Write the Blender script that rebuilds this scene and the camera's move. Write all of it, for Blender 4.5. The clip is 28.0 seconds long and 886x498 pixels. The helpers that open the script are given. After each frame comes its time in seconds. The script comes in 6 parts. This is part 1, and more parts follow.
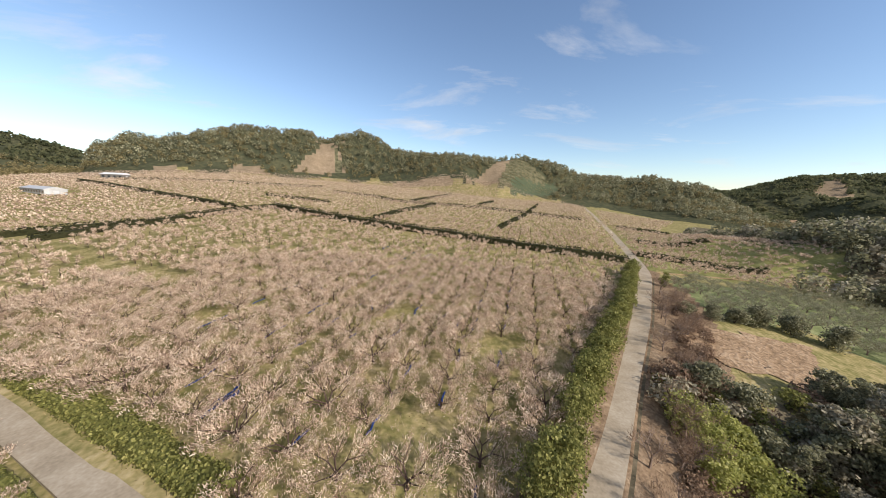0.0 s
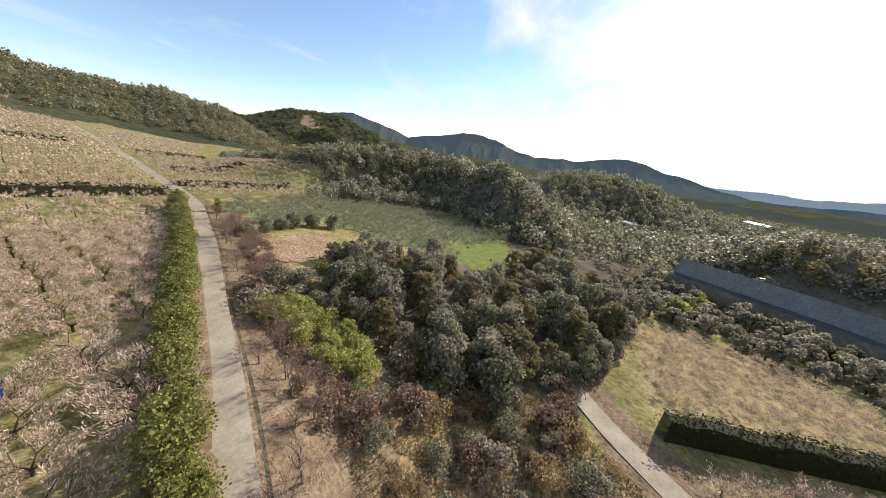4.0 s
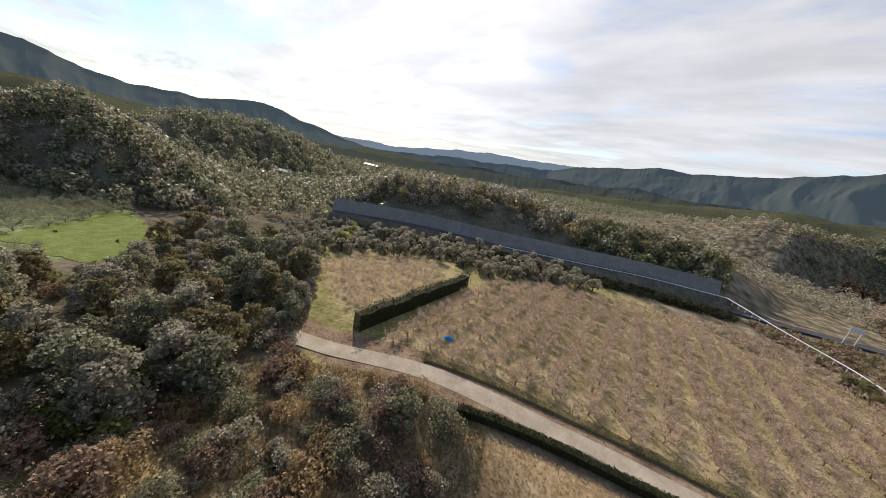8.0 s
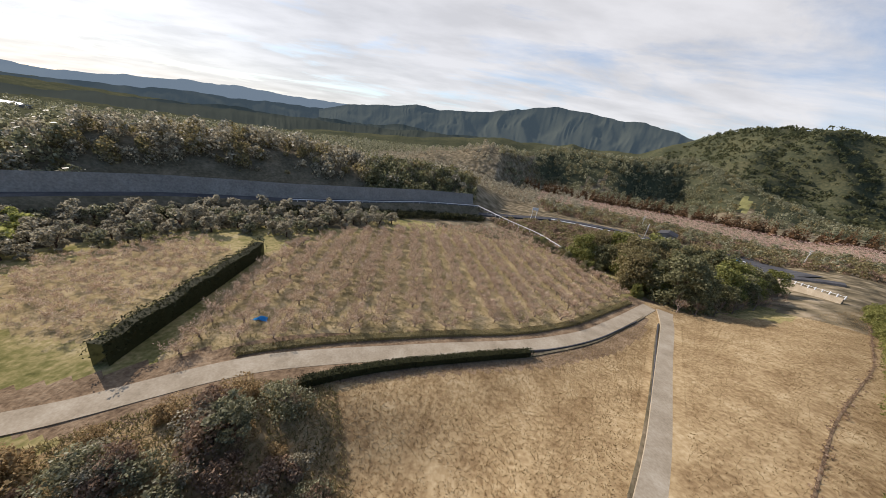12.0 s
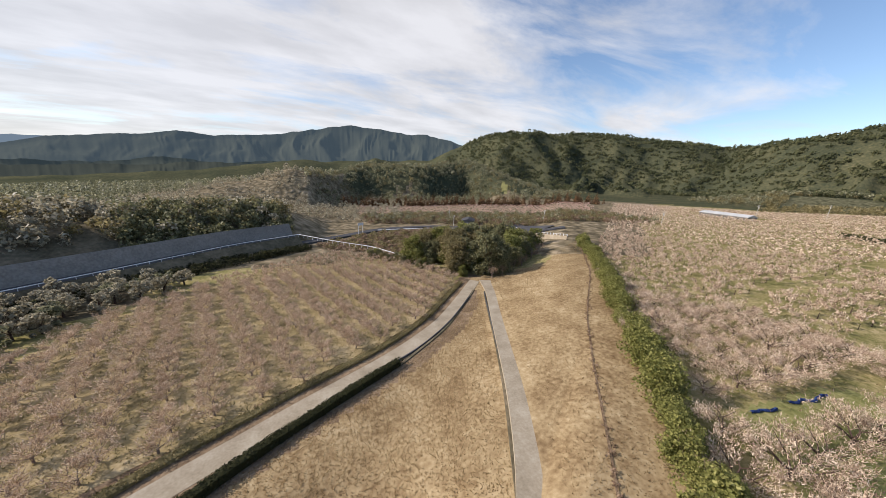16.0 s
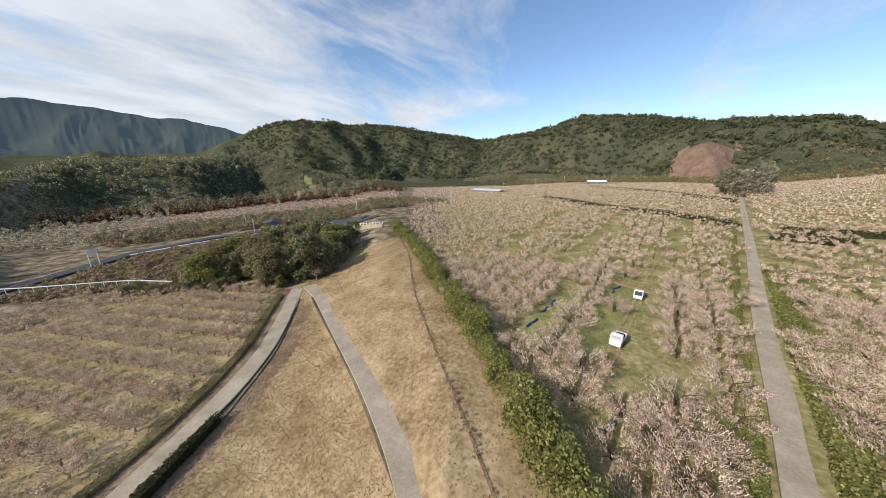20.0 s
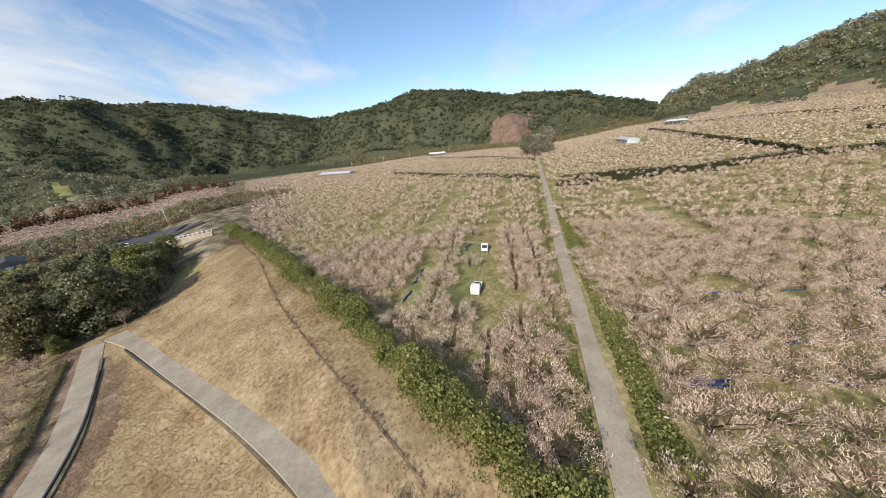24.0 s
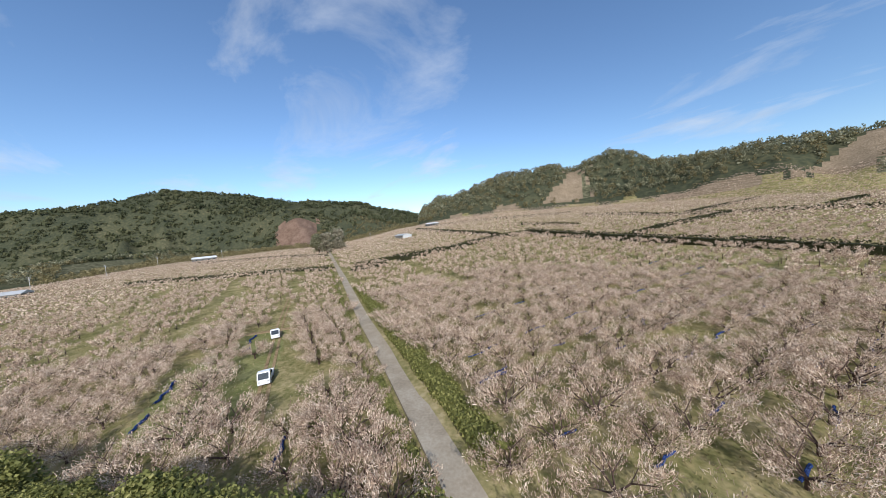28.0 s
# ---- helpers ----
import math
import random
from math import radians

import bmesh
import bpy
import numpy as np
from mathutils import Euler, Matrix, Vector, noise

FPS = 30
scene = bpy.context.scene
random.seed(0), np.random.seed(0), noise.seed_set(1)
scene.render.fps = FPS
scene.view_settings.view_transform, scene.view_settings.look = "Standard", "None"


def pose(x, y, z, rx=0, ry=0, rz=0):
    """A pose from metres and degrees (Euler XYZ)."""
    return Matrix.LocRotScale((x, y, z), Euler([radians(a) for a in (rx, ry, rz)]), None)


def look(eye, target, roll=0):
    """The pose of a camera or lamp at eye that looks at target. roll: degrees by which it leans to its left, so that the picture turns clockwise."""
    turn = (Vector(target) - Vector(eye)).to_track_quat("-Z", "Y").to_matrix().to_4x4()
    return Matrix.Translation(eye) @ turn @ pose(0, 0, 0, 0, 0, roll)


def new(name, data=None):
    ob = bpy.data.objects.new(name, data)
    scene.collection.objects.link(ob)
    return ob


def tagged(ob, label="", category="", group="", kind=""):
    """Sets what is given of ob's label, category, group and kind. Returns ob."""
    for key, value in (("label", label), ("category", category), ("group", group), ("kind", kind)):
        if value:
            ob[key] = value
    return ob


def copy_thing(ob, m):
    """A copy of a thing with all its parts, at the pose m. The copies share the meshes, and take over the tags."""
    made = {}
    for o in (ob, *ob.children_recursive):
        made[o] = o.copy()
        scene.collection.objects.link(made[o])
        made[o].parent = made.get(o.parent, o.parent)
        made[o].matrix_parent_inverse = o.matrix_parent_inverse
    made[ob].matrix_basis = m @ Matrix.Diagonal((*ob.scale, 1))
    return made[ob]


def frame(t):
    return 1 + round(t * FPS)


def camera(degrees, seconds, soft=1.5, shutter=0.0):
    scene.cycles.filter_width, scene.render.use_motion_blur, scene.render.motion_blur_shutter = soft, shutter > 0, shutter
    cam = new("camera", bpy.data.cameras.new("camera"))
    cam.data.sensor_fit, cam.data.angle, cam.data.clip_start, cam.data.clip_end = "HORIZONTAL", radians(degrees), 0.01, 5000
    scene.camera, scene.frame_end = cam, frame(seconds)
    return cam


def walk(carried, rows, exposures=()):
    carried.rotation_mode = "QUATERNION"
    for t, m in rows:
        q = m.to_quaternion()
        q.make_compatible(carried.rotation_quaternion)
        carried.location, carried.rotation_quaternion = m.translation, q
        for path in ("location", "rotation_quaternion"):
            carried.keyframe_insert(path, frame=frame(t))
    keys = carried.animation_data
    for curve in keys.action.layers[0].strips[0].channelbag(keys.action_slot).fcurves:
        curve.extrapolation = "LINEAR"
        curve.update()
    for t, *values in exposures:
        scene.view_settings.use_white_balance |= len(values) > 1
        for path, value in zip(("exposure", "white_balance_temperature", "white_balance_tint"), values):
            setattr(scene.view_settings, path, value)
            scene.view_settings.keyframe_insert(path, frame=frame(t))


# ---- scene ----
# hovering and turning once round to the right: seconds, place, bearing, pitch, roll
cam = camera(113, 28.0, soft=0.5)
FLIGHT = (
    (0, (0.00, 0.00, 24.00), 0.37, -11.00, 2.26),
    (0.5, (-0.21, -0.18, 24.08), 9.76, -11.73, 2.68),
    (1, (-0.45, -0.31, 24.13), 19.61, -12.71, 3.27),
    (1.5, (-0.61, -0.49, 24.17), 28.78, -13.70, 3.51),
    (2, (-0.79, -0.74, 24.18), 38.69, -14.84, 3.91),
    (2.5, (-0.96, -1.02, 24.10), 48.09, -15.96, 4.59),
    (3, (-1.08, -1.07, 24.07), 58.31, -16.93, 5.28),
    (3.5, (-1.25, -0.96, 24.09), 67.80, -17.80, 6.04),
    (4, (-1.44, -0.88, 24.13), 77.80, -18.34, 6.92),
    (4.5, (-1.80, -0.71, 24.21), 86.86, -18.55, 7.80),
    (6.5, (-4.02, 1.48, 24.86), 120.09, -18.01, 11.03),
    (7, (-4.23, 1.62, 24.94), 127.21, -17.83, 11.22),
    (7.5, (-4.16, 1.56, 24.94), 133.56, -17.77, 11.34),
    (8, (-4.06, 1.50, 24.94), 140.06, -17.76, 11.38),
    (8.5, (-4.02, 1.55, 24.91), 145.76, -17.91, 11.25),
    (9, (-4.00, 1.60, 24.85), 151.46, -18.25, 11.01),
    (9.5, (-3.91, 1.50, 24.76), 156.56, -18.72, 10.70),
    (10, (-3.74, 1.32, 24.68), 161.72, -19.36, 10.55),
    (10.5, (-3.50, 1.22, 24.63), 166.59, -19.79, 10.47),
    (11, (-3.27, 1.16, 24.61), 171.61, -20.30, 10.40),
    (11.5, (-3.14, 1.09, 24.61), 176.18, -20.69, 10.39),
    (12, (-3.09, 1.01, 24.62), 180.97, -20.92, 10.27),
    (12.5, (-3.07, 0.95, 24.60), 185.33, -20.88, 9.99),
    (14.5, (-2.76, 0.82, 24.74), 201.62, -17.40, 7.43),
    (15, (-2.79, 0.74, 24.73), 205.49, -15.93, 5.92),
    (15.5, (-2.81, 0.66, 24.72), 209.13, -14.87, 4.27),
    (16, (-2.82, 0.63, 24.71), 213.16, -14.26, 2.82),
    (16.5, (-2.81, 0.64, 24.79), 217.63, -14.24, 2.89),
    (17, (-2.81, 0.65, 24.87), 222.37, -14.41, 2.76),
    (17.5, (-2.89, 0.62, 24.87), 226.70, -14.48, 2.52),
    (18, (-2.97, 0.55, 24.87), 231.33, -14.62, 2.27),
    (18.5, (-2.95, 0.43, 24.88), 235.60, -14.69, 1.85),
    (19, (-2.90, 0.25, 24.91), 240.13, -14.79, 1.30),
    (19.5, (-2.82, 0.03, 25.00), 244.19, -14.85, 0.74),
    (20, (-2.77, -0.09, 25.10), 248.36, -15.01, 0.13),
    (20.5, (-2.76, -0.06, 25.13), 252.03, -15.14, -0.42),
    (21, (-2.76, 0.02, 25.18), 255.76, -15.55, -1.09),
    (21.5, (-2.86, 0.12, 25.33), 259.13, -16.07, -1.73),
    (23.5, (-2.36, 0.37, 25.72), 271.74, -19.16, -4.11),
    (24, (-2.30, 0.45, 25.74), 274.93, -19.94, -4.72),
    (24.5, (-2.28, 0.53, 25.72), 278.17, -20.73, -5.16),
    (25, (-2.28, 0.62, 25.70), 282.01, -21.53, -5.54),
    (25.5, (-2.21, 0.78, 25.63), 286.09, -22.26, -5.60),
    (26, (-1.83, 1.06, 25.17), 299.50, -20.58, -4.70),
    (26.5, (-1.29, 0.95, 24.14), 310.39, -17.97, -4.51),
    (27, (-1.23, 0.55, 22.60), 312.13, -14.13, -5.80),
    (27.5, (-1.52, 0.44, 21.01), 313.06, -9.67, -6.32),
    (28, (-1.79, 0.80, 19.47), 314.36, -3.87, -5.28),
)


def aimed(eye, bearing, pitch, roll):
    a, p = radians(bearing), radians(pitch)
    ahead = Vector((math.sin(a) * math.cos(p), math.cos(a) * math.cos(p), math.sin(p)))
    return look(eye, Vector(eye) + ahead, roll)


walk(cam, [(t, aimed(eye, b, p, r)) for t, eye, b, p, r in FLIGHT],
     [(0, .38, 6800, 13), (1, .52, 6800, 13), (2, .78, 6800, 12), (3, .68, 6750, 12), (4, .55, 6700, 12), (6.5, .3, 6800, 14), (11, .25, 6800, 14), (15, .33, 6750, 14), (20, .3, 6450, 11), (25, .32, 6350, 10), (27, .3, 6200, 11), (28, .15, 5900, 10)])

# ---- light: low winter sun in the south-east, thin cloud round it ----
SUN_BEARING, SUN_HEIGHT = 122, 29
world = bpy.data.worlds.new("sky")
scene.world = world
world.use_nodes = True


def link(tree, a, b):
    tree.links.new(a, b)


def build_sky():
    nt = world.node_tree
    nt.nodes.clear()
    n = nt.nodes.new
    sky = n("ShaderNodeTexSky")
    sky.sky_type, sky.sun_disc = "NISHITA", False
    sky.sun_elevation, sky.sun_rotation = radians(SUN_HEIGHT), radians(SUN_BEARING)
    sky.air_density, sky.dust_density, sky.ozone_density = 1.0, 0.1, 3.0
    coord = n("ShaderNodeTexCoord")
    # cloud sheet: the direction laid on a plane far above
    sep = n("ShaderNodeSeparateXYZ")
    link(nt, coord.outputs["Generated"], sep.inputs[0])
    up = n("ShaderNodeMath"); up.operation = "ADD"; up.inputs[1].default_value = 0.12
    link(nt, sep.outputs[2], up.inputs[0])
    top = n("ShaderNodeMath"); top.operation = "MAXIMUM"; top.inputs[1].default_value = 0.05
    link(nt, up.outputs[0], top.inputs[0])
    flat = n("ShaderNodeCombineXYZ")
    for k in (0, 1):
        d = n("ShaderNodeMath"); d.operation = "DIVIDE"
        link(nt, sep.outputs[k], d.inputs[0]); link(nt, top.outputs[0], d.inputs[1]); link(nt, d.outputs[0], flat.inputs[k])
    streak = n("ShaderNodeMapping"); streak.inputs["Rotation"].default_value = (0, 0, radians(25)); streak.inputs["Scale"].default_value = (0.75, 1.35, 1)
    link(nt, flat.outputs[0], streak.inputs[0])
    tex = n("ShaderNodeTexNoise"); tex.inputs["Scale"].default_value = 0.9; tex.inputs["Detail"].default_value = 9; tex.inputs["Roughness"].default_value = 0.6; tex.inputs["Distortion"].default_value = 0.5
    link(nt, streak.outputs[0], tex.inputs["Vector"])
    # more cloud towards the south, little in the north
    dot = n("ShaderNodeVectorMath"); dot.operation = "DOT_PRODUCT"
    b = radians(166)
    dot.inputs[1].default_value = (math.sin(b), math.cos(b), 0.0)
    link(nt, coord.outputs["Generated"], dot.inputs[0])
    cover = n("ShaderNodeMapRange"); cover.inputs["From Min"].default_value = -0.35; cover.inputs["From Max"].default_value = 0.78
    cover.inputs["To Min"].default_value = -0.045; cover.inputs["To Max"].default_value = 0.27
    link(nt, dot.outputs["Value"], cover.inputs["Value"])
    add = n("ShaderNodeMath"); add.operation = "ADD"
    link(nt, tex.outputs["Fac"], add.inputs[0]); link(nt, cover.outputs["Result"], add.inputs[1])
    ramp = n("ShaderNodeValToRGB")
    ramp.color_ramp.elements[0].position, ramp.color_ramp.elements[1].position = 0.5, 0.75
    ramp.color_ramp.elements[0].color, ramp.color_ramp.elements[1].color = (0, 0, 0, 1), (0.9, 0.9, 0.9, 1)
    link(nt, add.outputs[0], ramp.inputs[0])
    # clouds shine by the sun behind them: brightest near its bearing
    glow = n("ShaderNodeVectorMath"); glow.operation = "DOT_PRODUCT"
    s, e = radians(SUN_BEARING), radians(SUN_HEIGHT)
    glow.inputs[1].default_value = (math.sin(s) * math.cos(e), math.cos(s) * math.cos(e), math.sin(e))
    link(nt, coord.outputs["Generated"], glow.inputs[0])
    lit = n("ShaderNodeMapRange"); lit.interpolation_type = "SMOOTHERSTEP"
    lit.inputs["From Min"].default_value, lit.inputs["From Max"].default_value = 0.76, 1.0
    lit.inputs["To Min"].default_value, lit.inputs["To Max"].default_value = 5.2, 7.2
    link(nt, glow.outputs["Value"], lit.inputs["Value"])
    white = n("ShaderNodeVectorMath"); white.operation = "SCALE"; white.inputs[0].default_value = (0.93, 0.96, 1.0)
    puffs = n("ShaderNodeTexNoise"); puffs.inputs["Scale"].default_value = 1.7; puffs.inputs["Detail"].default_value = 7; puffs.inputs["Roughness"].default_value = 0.55
    link(nt, streak.outputs[0], puffs.inputs["Vector"])
    grey = n("ShaderNodeMapRange"); grey.inputs["From Min"].default_value, grey.inputs["From Max"].default_value = 0.36, 0.62
    grey.inputs["To Min"].default_value, grey.inputs["To Max"].default_value = 0.84, 1.05
    link(nt, puffs.outputs["Fac"], grey.inputs["Value"])
    shaded = n("ShaderNodeMath"); shaded.operation = "MULTIPLY"
    link(nt, lit.outputs["Result"], shaded.inputs[0]); link(nt, grey.outputs["Result"], shaded.inputs[1])
    link(nt, shaded.outputs[0], white.inputs["Scale"])
    mix = n("ShaderNodeMix"); mix.data_type = "RGBA"
    link(nt, ramp.outputs["Color"], mix.inputs[0]); link(nt, sky.outputs[0], mix.inputs[6]); link(nt, white.outputs[0], mix.inputs[7])
    back = n("ShaderNodeBackground"); back.inputs["Strength"].default_value = 0.135
    link(nt, mix.outputs[2], back.inputs[0])
    out = n("ShaderNodeOutputWorld")
    link(nt, back.outputs[0], out.inputs[0])


build_sky()
sun = new("sun", bpy.data.lights.new("sun", "SUN"))
sun.data.energy, sun.data.angle, sun.data.color = 4.2, radians(0.6), (1.0, 0.94, 0.87)
s, e = radians(SUN_BEARING), radians(SUN_HEIGHT)
sun.matrix_world = look((0, 0, 0), (-math.sin(s) * math.cos(e), -math.cos(s) * math.cos(e), -math.sin(e)))


# ---- materials ----
def material(name, stops, size=1.0, rough=0.9, bump=0.0, grain=8.0, per="noise", spec=0.0, fine=0.35, metal=0.0, cells=0.0, thin=0.0, patch=0.28):
    """Colours along a ramp; per: noise (two scales), island (by loose piece) or object."""
    m = bpy.data.materials.new(name)
    m.use_nodes = True
    nt = m.node_tree
    bsdf = nt.nodes["Principled BSDF"]
    bsdf.inputs["Roughness"].default_value = rough
    bsdf.inputs["Specular IOR Level"].default_value = spec
    bsdf.inputs["Metallic"].default_value = metal
    n = nt.nodes.new
    coord = n("ShaderNodeNewGeometry")
    big = n("ShaderNodeTexNoise"); big.inputs["Scale"].default_value = 1 / size; big.inputs["Detail"].default_value = 6; big.inputs["Roughness"].default_value = 0.65
    small = n("ShaderNodeTexNoise"); small.inputs["Scale"].default_value = grain / size; small.inputs["Detail"].default_value = 5
    link(nt, coord.outputs["Position"], big.inputs["Vector"]); link(nt, coord.outputs["Position"], small.inputs["Vector"])
    mix = n("ShaderNodeMix"); mix.data_type = "FLOAT"; mix.inputs[0].default_value = fine
    link(nt, big.outputs["Fac"], mix.inputs[2]); link(nt, small.outputs["Fac"], mix.inputs[3])
    value = mix.outputs[0]
    if cells:
        crowns = n("ShaderNodeTexVoronoi"); crowns.inputs["Scale"].default_value = 1 / cells
        link(nt, coord.outputs["Position"], crowns.inputs["Vector"])
        both = n("ShaderNodeMath"); both.operation = "MULTIPLY_ADD"; both.inputs[1].default_value = -0.42
        link(nt, crowns.outputs["Distance"], both.inputs[0])
        lift = n("ShaderNodeMath"); lift.operation = "ADD"; lift.inputs[1].default_value = 0.2
        link(nt, value, lift.inputs[0]); link(nt, lift.outputs[0], both.inputs[2])
        value = both.outputs[0]
    spread = n("ShaderNodeMapRange"); spread.inputs["From Min"].default_value = 0.3; spread.inputs["From Max"].default_value = 0.7
    link(nt, value, spread.inputs["Value"])
    value = spread.outputs["Result"]
    if per != "noise":
        info = coord if per == "island" else n("ShaderNodeObjectInfo")
        rnd = info.outputs["Random Per Island" if per == "island" else "Random"]
        half = n("ShaderNodeMix"); half.data_type = "FLOAT"; half.inputs[0].default_value = patch
        link(nt, rnd, half.inputs[2]); link(nt, value, half.inputs[3])
        value = half.outputs[0]
    ramp = n("ShaderNodeValToRGB")
    els = ramp.color_ramp.elements
    while len(els) < len(stops):
        els.new(0.5)
    for el, (p, c) in zip(els, stops):
        el.position, el.color = p, (*c, 1)
    link(nt, value, ramp.inputs[0]); link(nt, ramp.outputs["Color"], bsdf.inputs["Base Color"])
    if thin:
        # light passes through leaves
        trans = n("ShaderNodeBsdfTranslucent"); link(nt, ramp.outputs["Color"], trans.inputs["Color"])
        join = n("ShaderNodeMixShader"); join.inputs[0].default_value = thin
        link(nt, bsdf.outputs[0], join.inputs[1]); link(nt, trans.outputs[0], join.inputs[2])
        link(nt, join.outputs[0], nt.nodes["Material Output"].inputs["Surface"])
    if bump:
        b = n("ShaderNodeBump"); b.inputs["Strength"].default_value = 0.6; b.inputs["Distance"].default_value = bump
        link(nt, value, b.inputs["Height"]); link(nt, b.outputs[0], bsdf.inputs["Normal"])
    return m


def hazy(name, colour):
    """Distant ridges: the blue haze of lit air is put in as emission."""
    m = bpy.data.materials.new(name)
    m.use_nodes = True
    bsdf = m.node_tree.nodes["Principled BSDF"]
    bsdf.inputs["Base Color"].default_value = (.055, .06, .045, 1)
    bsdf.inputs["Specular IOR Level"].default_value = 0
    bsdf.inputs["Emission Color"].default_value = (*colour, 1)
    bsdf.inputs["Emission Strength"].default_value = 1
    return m


